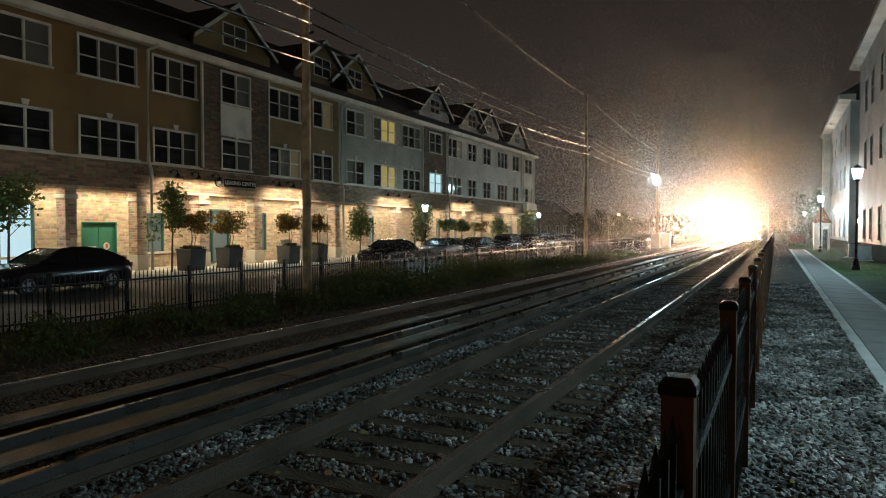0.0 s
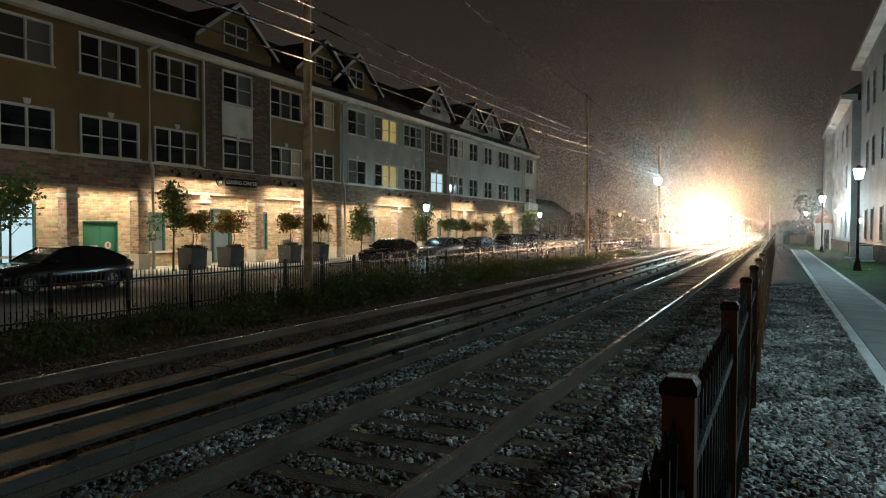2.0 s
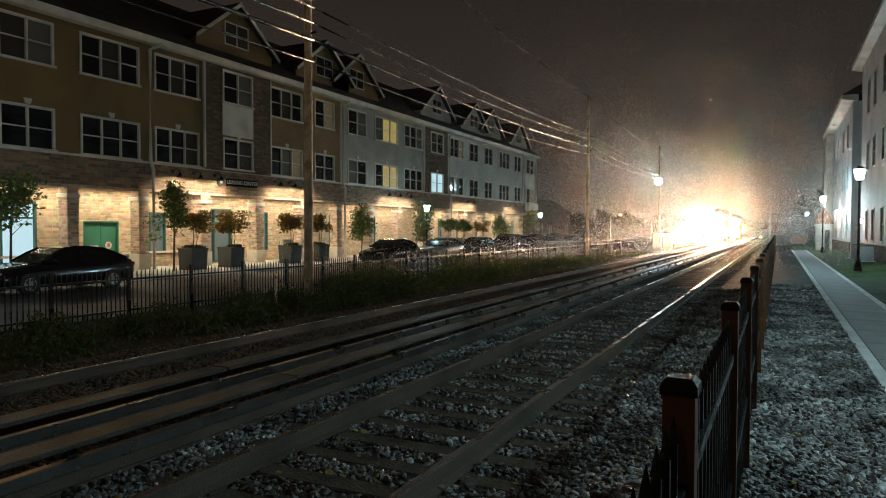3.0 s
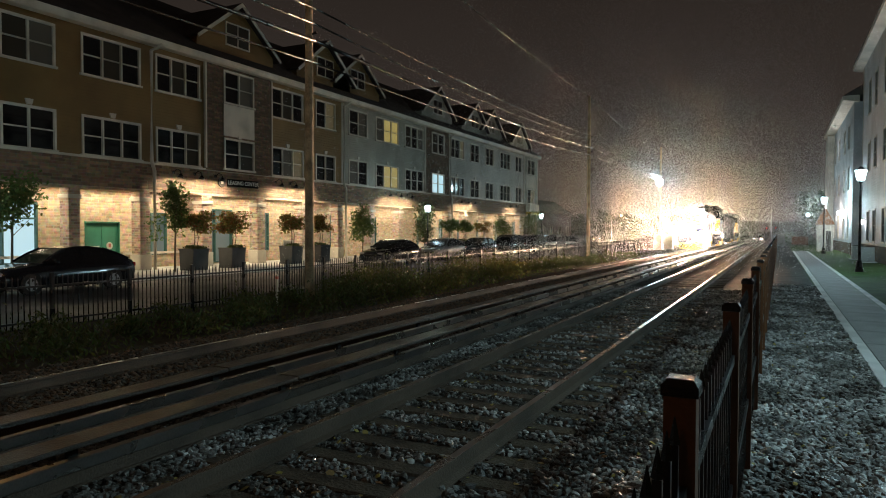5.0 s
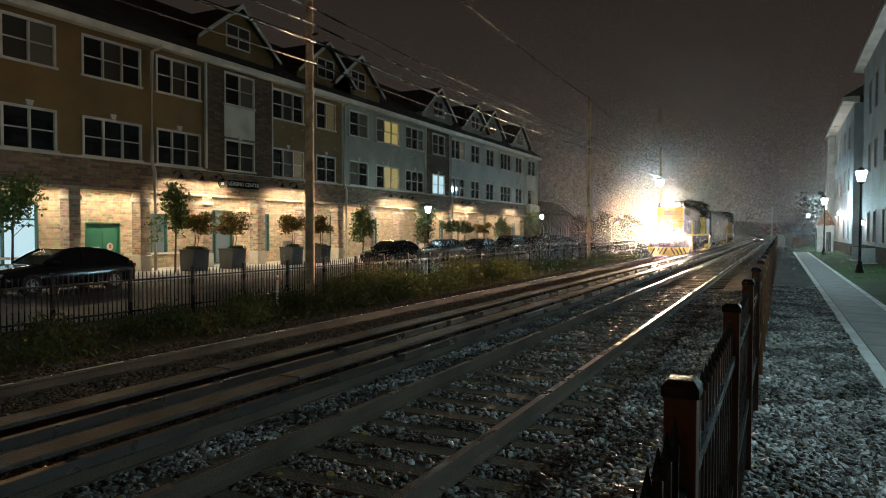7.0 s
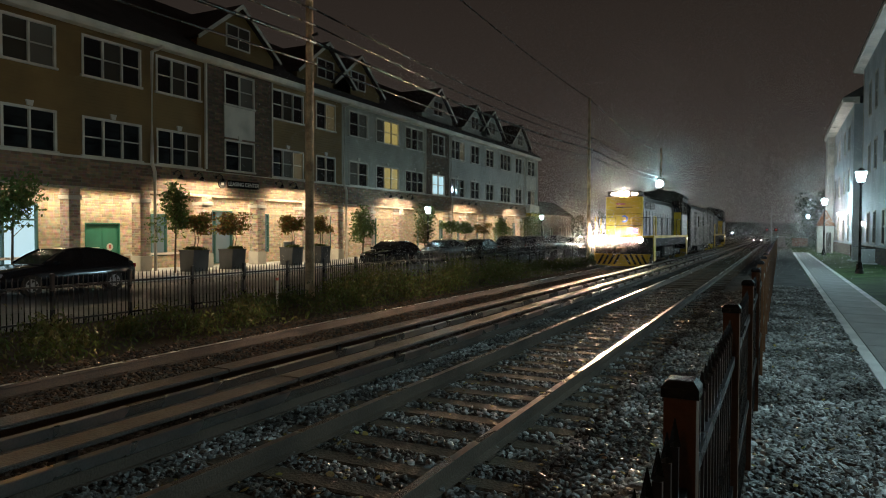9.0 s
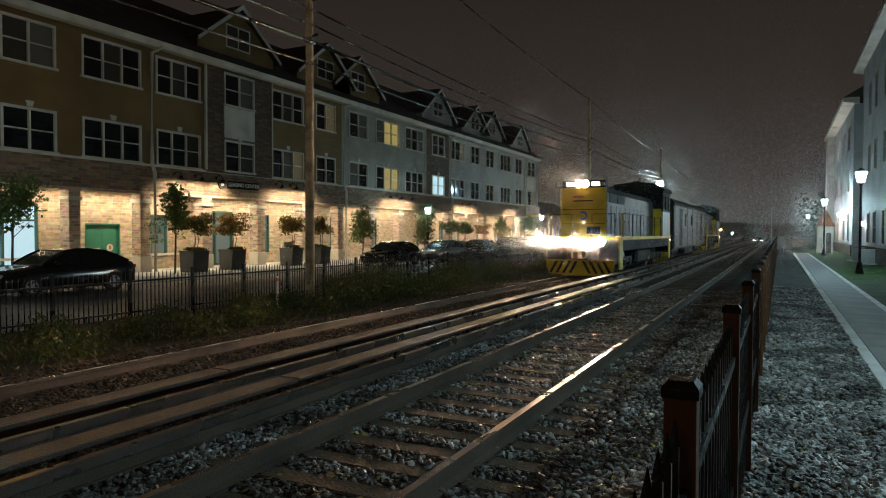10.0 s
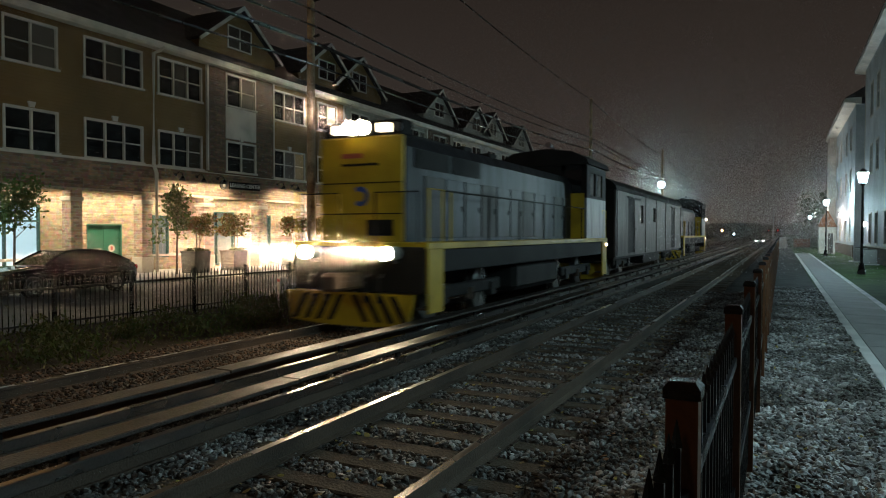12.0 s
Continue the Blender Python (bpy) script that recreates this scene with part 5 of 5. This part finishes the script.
for k in range(95):
    y = 5 + 52 * r.uniform() ** 1.2
    x = r.uniform(-12.9, -10.1)
    big = r.uniform(0.5, 1.0) * (1.7 if 15 < y < 32 else 0.85)
    n = int(420 * big)
    p = r.normal(size=(n, 3)) * np.array([0.30, 0.36, 0.0]) * big
    p[:, 2] = np.abs(r.normal(0.26, 0.17, n)) * big
    pts.append(p + np.array([x, y, -0.28]))
pts = np.concatenate(pts)
me = leaf_mesh("weeds", pts, r.uniform(0.028, 0.078, len(pts)), 0.5, 5, 0.34)
me.materials.append(M["weed"])
tagged(new("weeds", me), "tangled green and straw-coloured weeds along the fence", "weeds", kind="stuff")

# ---- parked cars ----


def loft(bm, sections):
    """Joins rings of equal length into one skin with closed ends."""
    rings = [[bm.verts.new(p) for p in s] for s in sections]
    k = len(rings[0])
    for a, b in zip(rings, rings[1:]):
        for i in range(k):
            bm.faces.new((a[i], a[(i + 1) % k], b[(i + 1) % k], b[i]))
    bm.faces.new(rings[0][::-1]), bm.faces.new(rings[-1])
    bmesh.ops.recalc_face_normals(bm, faces=bm.faces[:])
    return bm


def parked_car(x, y, paint, label, L=4.75, H=1.45, suv=False, lamps=False):
    """A car with its nose towards -y, standing on z = -0.27."""
    t = thing("car", (x, y, -0.27), label, "car", "parked cars")
    W = 0.91
    hood, tail = (0.98, 1.02) if suv else (0.92, 1.02)
    body = [(0.0, 0.42, 0.62, 0.74), (0.12, 0.25, 0.74, 0.84), (0.6, 0.2, hood - 0.10, W), (1.25, 0.2, hood, W), (2.4, 0.2, 0.97, W), (3.6, 0.2, 1.0, W), (L - 0.5, 0.22, tail, W - 0.02), (L - 0.1, 0.28, tail - 0.06, W - 0.08), (L, 0.42, tail - 0.2, W - 0.16)]
    sec = [[(-w * 0.94, yy, z0), (-w, yy, z0 + (z1 - z0) * 0.35), (-w * 0.98, yy, z0 + (z1 - z0) * 0.75), (-w * 0.86, yy, z1), (w * 0.86, yy, z1), (w * 0.98, yy, z0 + (z1 - z0) * 0.75), (w, yy, z0 + (z1 - z0) * 0.35), (w * 0.94, yy, z0)] for yy, z0, z1, w in body]
    part("body", loft(bmesh.new(), sec), M[paint], t, smooth=True)
    a = 1.35
    roof = [(a, 0.95, 0.98, 0.78), (a + 0.42, 0.95, H - 0.22, 0.70), (a + 0.80, 0.95, H - 0.05, 0.64), (a + 1.25, 0.95, H, 0.62), (a + 1.75 if not suv else L - 1.3, 0.95, H, 0.62), (a + 2.2 if not suv else L - 0.7, 0.95, H - 0.06, 0.62), (a + 2.65 if not suv else L - 0.4, 0.95, H - 0.22, 0.68), ((a + 3.1) if not suv else L - 0.12, 0.95, 1.02, 0.76)]
    sec = [[(-0.80, yy, z0), (-w, yy, z1), (w, yy, z1), (0.80, yy, z0)] for yy, z0, z1, w in roof]
    part("cabin_glass", loft(bmesh.new(), sec), M["carglass"], t, "dark car windows")
    sec = [[(-w - 0.015, yy, z1 - 0.03), (-w * 0.9, yy, z1 + 0.02), (w * 0.9, yy, z1 + 0.02), (w + 0.015, yy, z1 - 0.03)] for yy, z0, z1, w in roof[2:-2]]
    part("roof_panel", loft(bmesh.new(), sec), M[paint], t)
    for s in (-1, 1):
        for i, j in ((0, 1), (1, 2), (5, 6), (6, 7)):
            p, q = roof[i], roof[j]
            part("pillar", C((s * p[3], p[0], p[2]), (s * q[3], q[0], q[2]), 0.035, n=6), M[paint], t)
        part("pillar", C((s * 0.80, a + 1.35, 0.95), (s * 0.62, a + 1.35, H), 0.03, n=6), M[paint], t)
        part("mirror", B(s * 0.98 - 0.08, s * 0.98 + 0.08, a + 0.25, a + 0.4, 0.95, 1.08, bev=0.03), M[paint], t)
        part("headlight", B(s * 0.62 - 0.15, s * 0.62 + 0.15, 0.0, 0.2, 0.60, 0.72, bev=0.03), M["lantern"] if lamps else M["alloy"], t, "lit headlight" if lamps else "clear headlight")
        part("tail_light", B(s * 0.66 - 0.13, s * 0.66 + 0.13, L - 0.12, L + 0.005, 0.74, 0.88, bev=0.02), M["tail_glass"], t, "red tail light")
        for yy in (0.9, L - 0.98):
            w = part("wheel", C((s * 0.74, yy, 0.33), (s * 0.93, yy, 0.33), 0.33, n=22), M["rubber"], t, "black tyre")
            part("rim", C((s * 0.80, yy, 0.33), (s * 0.937, yy, 0.33), 0.20, n=14), M["alloy"], w, "alloy rim")
            for k in range(5):
                c, sn = math.cos(k * 1.257), math.sin(k * 1.257)
                part("spoke_gap", prism(bmesh.new(), [(yy + 0.07 * c - 0.03 * sn, 0.33 + 0.07 * sn + 0.03 * c), (yy + 0.17 * c - 0.05 * sn, 0.33 + 0.17 * sn + 0.05 * c), (yy + 0.17 * c + 0.05 * sn, 0.33 + 0.17 * sn - 0.05 * c)], "x", s * 0.936, s * 0.942), M["rubber"], w)
    part("grille", B(-0.42, 0.42, -0.01, 0.08, 0.46, 0.58, bev=0.02), M["darkpaint"], t)
    part("number_plate", B(-0.26, 0.26, L - 0.02, L + 0.01, 0.55, 0.66), M["trim"], t)
    return t


for y, p, lab, suv in ((11.95, "carblack", "black sedan parked along the street kerb", False), (33.4, "carblack", "black sedan parked behind the picket fence", False), (40.4, "carsilver", "silver-grey sedan parked at the kerb", False),
                       (46.8, "cardark", "dark grey sedan parked at the kerb", False), (53.3, "cardark", "dark grey hatchback parked at the kerb", True), (59.6, "carblack", "dark sport utility car parked at the kerb", True),
                       (66.3, "carsilver", "silver estate car parked at the kerb", True), (73.2, "carsilver", "silver sedan parked at the street's end", False), (79.5, "cardark", "dark sedan parked at the street's end", False)):
    parked_car(-21.35, y, p, lab, H=1.66 if suv else 1.45, suv=suv)

# ---- signs on the shops ----
sg = thing("shop_sign", (XF + 0.14, 27.15, 4.07), "dark sign with pale capital letters over the arcade", "sign")
part("panel", B(0, 0.06, 0, 2.35, 0, 0.40, bev=0.01), M["sign_black"], sg)
fc = bpy.data.curves.new("lettering", "FONT")
fc.body, fc.size, fc.extrude = "LEASING CENTER", 0.30, 0.008
fc.align_x, fc.align_y = "CENTER", "CENTER"
fo = new("lettering", fc)
fc.materials.append(M["pale_text"])
fo.parent = sg
fo.matrix_basis = pose(0.075, 1.175, 0.20, 90, 0, 90)
em = thing("round_sign", (XF + 0.14, 26.75, 4.27), "round ochre sign beside the lettered panel", "sign")
part("disc", C((0, 0, 0), (0.05, 0, 0), 0.26, n=24), M["board"], em)
part("mark", B(0.05, 0.056, -0.09, 0.09, -0.1, 0.1), M["trim"], em)
ab = thing("pavement_sign", (-25.2, 30.75, PAVE), "pale folding pavement sign with an ochre disc", "sign")
part("board", B(-0.03, 0.03, -0.45, 0.45, 0.05, 1.3, bev=0.01), M["trim"], ab)
part("disc", C((0.03, 0, 0.6), (0.04, 0, 0.6), 0.22, n=20), M["board"], ab)
for s in (-0.4, 0.4):
    part("leg", B(-0.25, -0.2, s - 0.03, s + 0.03, 0, 1.2), M["trim"], ab)
mk = thing("marker_post", (-12.2, 14.4, -0.3), "thin pale marker post among the weeds", "post")
part("stake", B(-0.025, 0.025, -0.03, 0.03, 0, 0.85, bev=0.008), M["trim"], mk)
part("band", B(-0.027, 0.027, -0.032, 0.032, 0.72, 0.80), M["red"], mk)
aw = thing("awning", (XF + 0.1, 74.6, 3.6), "white shop fascia with a lit yellow valance", "awning")
part("fascia", B(0, 0.5, 0, 3.4, 0.35, 1.25, bev=0.02), M["trim"], aw)
part("valance", B(0.02, 0.52, 0, 3.4, 0.0, 0.34, bev=0.02), M["yellow"], aw)

# ---- house on the near side ----
XR = 5.0
nh = thing("apartment_house", (XR, 20.0, 0.04), "pale lap-sided three-storey house with a stone base", "building")
ORN = Vector((XR, 20.0, 0.04))


def np_(name, bm, material, parent=None, label=""):
    bmesh.ops.translate(bm, verts=bm.verts, vec=-ORN)
    return part(name, bm, material, parent or nh, label)


def near_window(y0, y1, z0, z1, x, lit=None):
    w = np_("window", grid_wall(bmesh.new(), x - 0.04, x + 0.1, y0 - 0.1, y1 + 0.1, z0 - 0.1, z1 + 0.1, [(y0, y1, z0, z1)]), M["trim"], label="white-framed sash window")
    np_("meeting_rail", B(x + 0.0, x + 0.06, y0, y1, (z0 + z1) / 2 - 0.03, (z0 + z1) / 2 + 0.03), M["trim"], w)
    np_("muntin", B(x + 0.02, x + 0.05, (y0 + y1) / 2 - 0.015, (y0 + y1) / 2 + 0.015, z0, z1), M["trim"], w)
    np_("pane", B(x + 0.07, x + 0.09, y0, y1, z0, z1), M[lit] if lit else M["glass"], w)


WN = [(y, y + 1.1, z0, z1) for y in (22, 26, 30, 34, 38, 42.5, 46.5, 49.6) for z0, z1 in ((1.2, 3.0), (5.6, 7.3), (9.2, 11.2))]
np_("front_wall", grid_wall(bmesh.new(), XR, XR + 0.3, 20, 54, 0.95, 12.9, WN), M["white_siding"], label="pale lap siding")
np_("stone_base", B(XR - 0.06, XR + 0.3, 20, 54, 0.0, 0.95), M["stone"], label="stone base course")
np_("water_table", B(XR - 0.1, XR - 0.0, 20, 54.05, 0.95, 1.03), M["trim"])
for w in WN:
    near_window(*w, XR)
np_("end_wall", B(XR, XR + 12, 53.7, 54, 0, 12.9), M["white_siding"])
np_("end_wall", B(XR, XR + 12, 20, 20.3, 0, 12.9), M["white_siding"])
np_("corner_board", B(XR - 0.03, XR + 0.1, 53.9, 54.05, 1.03, 12.9), M["trim"])
bm = prism(bmesh.new(), [(XR - 0.55, 12.95), (XR + 0.3, 12.8), (XR + 0.3, 13.2), (XR - 0.55, 13.25)], "y", 19.5, 55.5)
np_("eaves_board", bm, M["trim"], label="deep white eaves")
np_("roof", prism(bmesh.new(), [(XR - 0.6, 13.2), (XR + 6, 17.5), (XR + 12.6, 13.2)], "y", 19.5, 55.5), M["roof"], label="dark shingle roof")
np_("recess_wall", B(XR + 0.6, XR + 0.9, 54, 58, 0, 12.4), M["stone"], label="brown recess wall")
# second wing with lit soffit
X2 = 4.75
W2 = [(y, y + 1.1, z0, z1) for y in (60.5, 64.5, 70.0, 74.5) for z0, z1 in ((1.2, 3.2), (5.0, 6.7), (8.2, 9.9))]
np_("front_wall", grid_wall(bmesh.new(), X2, X2 + 0.3, 58, 80, 0.9, 11.2, W2), M["white_siding"])
np_("stone_base", B(X2 - 0.06, X2 + 0.3, 58, 80, 0.0, 0.9), M["stone"])
for w in W2:
    near_window(*w, X2, "dim_room" if w[0] == 70.0 and w[2] < 2 else None)
np_("end_wall", B(X2, X2 + 12, 57.7, 58, 0, 11.2), M["white_siding"])
np_("end_wall", B(X2, X2 + 12, 79.7, 80, 0, 11.2), M["white_siding"])
np_("corner_bay", B(X2 - 0.6, X2, 77.0, 80.0, 0, 11.2), M["trim"], label="white corner bay")
np_("eaves_board", prism(bmesh.new(), [(X2 - 0.75, 11.3), (X2 + 0.3, 11.15), (X2 + 0.3, 11.6), (X2 - 0.75, 11.6)], "y", 57.2, 81.0), M["trim"])
np_("roof", prism(bmesh.new(), [(X2 - 0.8, 11.6), (X2 + 6, 15.6), (X2 + 12.6, 11.6)], "y", 57.2, 81.0), M["roof"])
np_("chimney", B(X2 + 0.8, X2 + 1.8, 76, 77.5, 11.5, 14.0), M["stone"])


def wall_lantern(x, y, z, watts, colour):
    t = thing("wall_lantern", (x, y, z), "lit wall lantern on the pale house", "wall lamp", "wall lanterns")
    part("bracket", B(-0.02, 0.16, -0.03, 0.03, 0.1, 0.16), M["black"], t)
    g = part("glass", C((-0.03, 0, -0.14), (-0.03, 0, 0.12), 0.06, 0.10, n=8), M["lantern"], t)
    g.visible_shadow = False
    part("cap", C((-0.03, 0, 0.12), (-0.03, 0, 0.22), 0.12, 0.02, n=8), M["black"], t)
    lamp("POINT", "lantern_light", Matrix.Translation((x - 0.25, y, z)), watts, colour, 0.08)


wall_lantern(X2 - 0.16, 68.0, 3.4, 380, (1.0, 0.92, 0.82))
wall_lantern(X2 - 0.76, 78.5, 3.4, 420, (1.0, 0.92, 0.82))
wall_lantern(X2 - 0.16, 62.5, 3.0, 160, (0.9, 0.95, 1.0))
wall_lantern(XR - 0.16, 51.5, 2.4, 30, (0.9, 0.95, 1.0))
sp = thing("soffit_spot", (X2 - 0.5, 69.0, 11.1), "small unlit white fitting added under the eaves", "wall lamp")
part("shell", C((0, 0, -0.1), (0, 0, 0.0), 0.09, 0.12, n=10), M["trim"], sp)
# unseen spot hung free in the air, added to light the eaves from below
lamp("SPOT", "soffit_light", look((X2 - 0.9, 72.0, 8.0), (X2 - 0.2, 70.0, 11.5)), 220, (1.0, 0.96, 0.9), 0.1, cone=110)
ac = thing("air_conditioner", (4.35, 44.0, 0.04), "pale grey air-conditioning unit beside the house", "air conditioner", "air conditioners")
part("casing", B(-0.35, 0.35, -0.4, 0.4, 0.05, 0.85, bev=0.03), M["concrete"], ac)
part("fan_grille", C((0, 0, 0.85), (0, 0, 0.88), 0.3, n=16), M["darkpaint"], ac)
part("pad", B(-0.45, 0.45, -0.5, 0.5, 0, 0.05), M["kerb"], ac)
copy_thing(ac, pose(4.35, 48.5, 0.04))

# gate lodge with a hipped tile roof
gh = thing("gate_lodge", (3.55, 67.0, 0.04), "small white gate lodge with an orange hipped tile roof", "lodge")
part("front_wall", B(-0.55, 0.55, 0, 0.12, 0, 2.3), M["trim"], gh)
for s in (-1, 1):
    part("side_wall", B(s * 0.55 - 0.06, s * 0.55 + 0.06, 0.12, 1.4, 0, 2.3), M["trim"], gh)
part("rear_wall", B(-0.49, 0.49, 1.28, 1.4, 0, 2.3), M["trim"], gh)
part("door", B(0.05, 0.42, -0.03, 0.0, 0, 1.75, bev=0.01), M["darkwall"], gh)
bm = bmesh.new()
bmesh.ops.create_cone(bm, cap_ends=True, segments=4, radius1=1.05, radius2=0.12, depth=1.4, matrix=Matrix.Translation((0, 0.7, 3.0)) @ Matrix.Rotation(radians(45), 4, "Z"))
part("roof", bm, M["tile"], gh, "orange tile roof")

# ---- far end of the line ----
dh = thing("house", (-31.0, 92.0, -0.3), "dark gabled house beyond the shops", "house")
part("wall", B(-6, 0, 0, 18, 0, 4.6), M["darkwall"], dh)
part("roof", prism(bmesh.new(), [(0.4, 4.6), (-3, 6.9), (-6.4, 4.6)], "y", -0.4, 18.4), M["roof"], dh)
for y in (2, 6.5, 11, 15):
    w = part("window", grid_wall(bmesh.new(), 0, 0.06, y, y + 1.2, 1.2, 2.8, [(y + 0.1, y + 1.1, 1.3, 2.7)]), M["trim"], dh)
    part("pane", B(0.005, 0.02, y + 0.1, y + 1.1, 1.3, 2.7), M["glass"], w)
sc = thing("signal_cabinet", (-11.2, 80.0, -0.3), "white steel signal cabinet beside the track", "cabinet", "signal cabinets")
part("casing", B(-0.45, 0.45, -0.35, 0.35, 0.08, 1.65, bev=0.02), M["trim"], sc)
part("plinth", B(-0.5, 0.5, -0.4, 0.4, 0, 0.08), M["concrete"], sc)
part("door", B(-0.4, 0.4, -0.365, -0.352, 0.15, 1.55, bev=0.005), M["trim"], sc)
part("handle", B(0.28, 0.32, -0.39, -0.365, 0.75, 0.95), M["darkpaint"], sc)
copy_thing(sc, pose(-12.2, 79.0, -0.3))
cr = thing("crossing_signal", (-0.9, 92.0, -0.1), "level-crossing signal with two red lamps", "signal")
part("mast", C((0, 0, 0), (0, 0, 4.6), 0.06, n=8), M["wire"], cr)
part("crossarm", B(-0.65, 0.65, -0.03, 0.03, 2.2, 2.28), M["wire"], cr)
for s in (-0.5, 0.5):
    h = part("signal_head", C((s, -0.05, 2.25), (s, 0.02, 2.25), 0.24, n=16), M["darkpaint"], cr)
    part("lens", C((s, -0.09, 2.25), (s, -0.05, 2.25), 0.07, n=12), M["tail"], h, "lit red lens")
cb = thing("relay_box", (0.2, 91.0, 0.04), "grey relay box beside the crossing signal", "cabinet")
part("casing", B(-0.4, 0.4, -0.3, 0.3, 0.05, 1.3, bev=0.02), M["concrete"], cb)
part("plinth", B(-0.45, 0.45, -0.35, 0.35, 0, 0.05), M["kerb"], cb)
ob_ = thing("barrier_box", (2.3, 96.0, 0.04), "orange plastic work barrier", "barrier")
part("panel", prism(bmesh.new(), [(-0.25, 0), (0.25, 0), (0.08, 1.05), (-0.08, 1.05)], "x", -0.9, 0.9), M["tile"], ob_)
part("foot", B(-0.9, 0.9, -0.3, 0.3, 0.0, 0.06), M["rubber"], ob_)

for x, y, h, glob in ((-14.0, 150.0, 5.2, "warm_globe"), (-12.0, 165.0, 3.0, "sodium_globe"), (-11.0, 190.0, 2.2, "globe")):
    post_lamp(x, y, -0.3, h, "far-off lamp post beyond the crossing", 0, glob)
parked_car(-3.6, 138.0, "cardark", "dark car with lit headlights waiting beyond the crossing", lamps=True)
fc_ = parked_car(-16.5, 112.0, "carsilver", "pale car standing at the far crossing")
fc_.rotation_euler = (0, 0, radians(70))

# far woods that close the line
r = np.random.default_rng(40)
cl = []
for k in range(170):
    a = r.uniform()
    side_ = r.choice([-1, 1], p=[0.6, 0.4])
    if side_ < 0:
        x, y = -16 - 130 * a, 150 + 60 * r.uniform()
    else:
        x, y = 5.5 + 60 * a, 118 + 60 * r.uniform()
    h = r.uniform(3.0, 6.0) if side_ < 0 else r.uniform(7, 12)
    n = 700
    p = crown_points(r, n, (x, y, h * 0.55), (3.2, 3.2, h * 0.5), 9)
    p[:, 2] = np.maximum(p[:, 2], -0.2)
    cl.append(p)
for k in range(60):
    x, y = r.uniform(-14, 6), r.uniform(330, 380)
    cl.append(crown_points(r, 600, (x * 6, y, 3.2), (7, 4, 3.2), 8))
pts = np.concatenate(cl)
me = leaf_mesh("far_woods", pts, r.uniform(0.2, 0.45, len(pts)), 0, 41, 0.8)
me.materials.append(M["woods"])
tagged(new("far_woods", me), "dark far-off trees closing the line", "trees", kind="stuff")

# fine drizzle carried ahead of the leading engine, added for the lamps' glow
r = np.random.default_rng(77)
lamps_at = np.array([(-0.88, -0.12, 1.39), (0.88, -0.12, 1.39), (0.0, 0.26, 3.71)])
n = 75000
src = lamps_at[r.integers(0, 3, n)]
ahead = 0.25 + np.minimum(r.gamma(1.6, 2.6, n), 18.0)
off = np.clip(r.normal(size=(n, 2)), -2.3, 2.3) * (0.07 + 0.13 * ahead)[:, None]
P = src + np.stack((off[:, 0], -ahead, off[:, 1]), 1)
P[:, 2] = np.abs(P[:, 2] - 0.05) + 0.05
drizzle = tagged(drops("drizzle", P, r.uniform(0.0018, 0.0036, n)), "fine drizzle carried with the engine to give its beams a glow", "drizzle", kind="stuff")

# the mist bank that lies along the line beyond the shops: sparse drops, thinning with height
MIST = 800000
y = 27 + 100 * r.beta(1.15, 1.0, MIST)
P = np.stack((r.uniform(-26, 6, MIST), y, np.minimum(r.exponential(14.0, MIST), 32.0) + 0.05), 1)
P = P[~((P[:, 0] > 4.0) & (P[:, 1] < 81))]
grow = 0.68 + 0.32 * np.clip((P[:, 1] - 27) / 50, 0, 1)
tagged(drops("mist", P, r.uniform(0.012, 0.026, len(P)) * grow), "thin night mist lying along the line", "mist", kind="stuff")

motions()
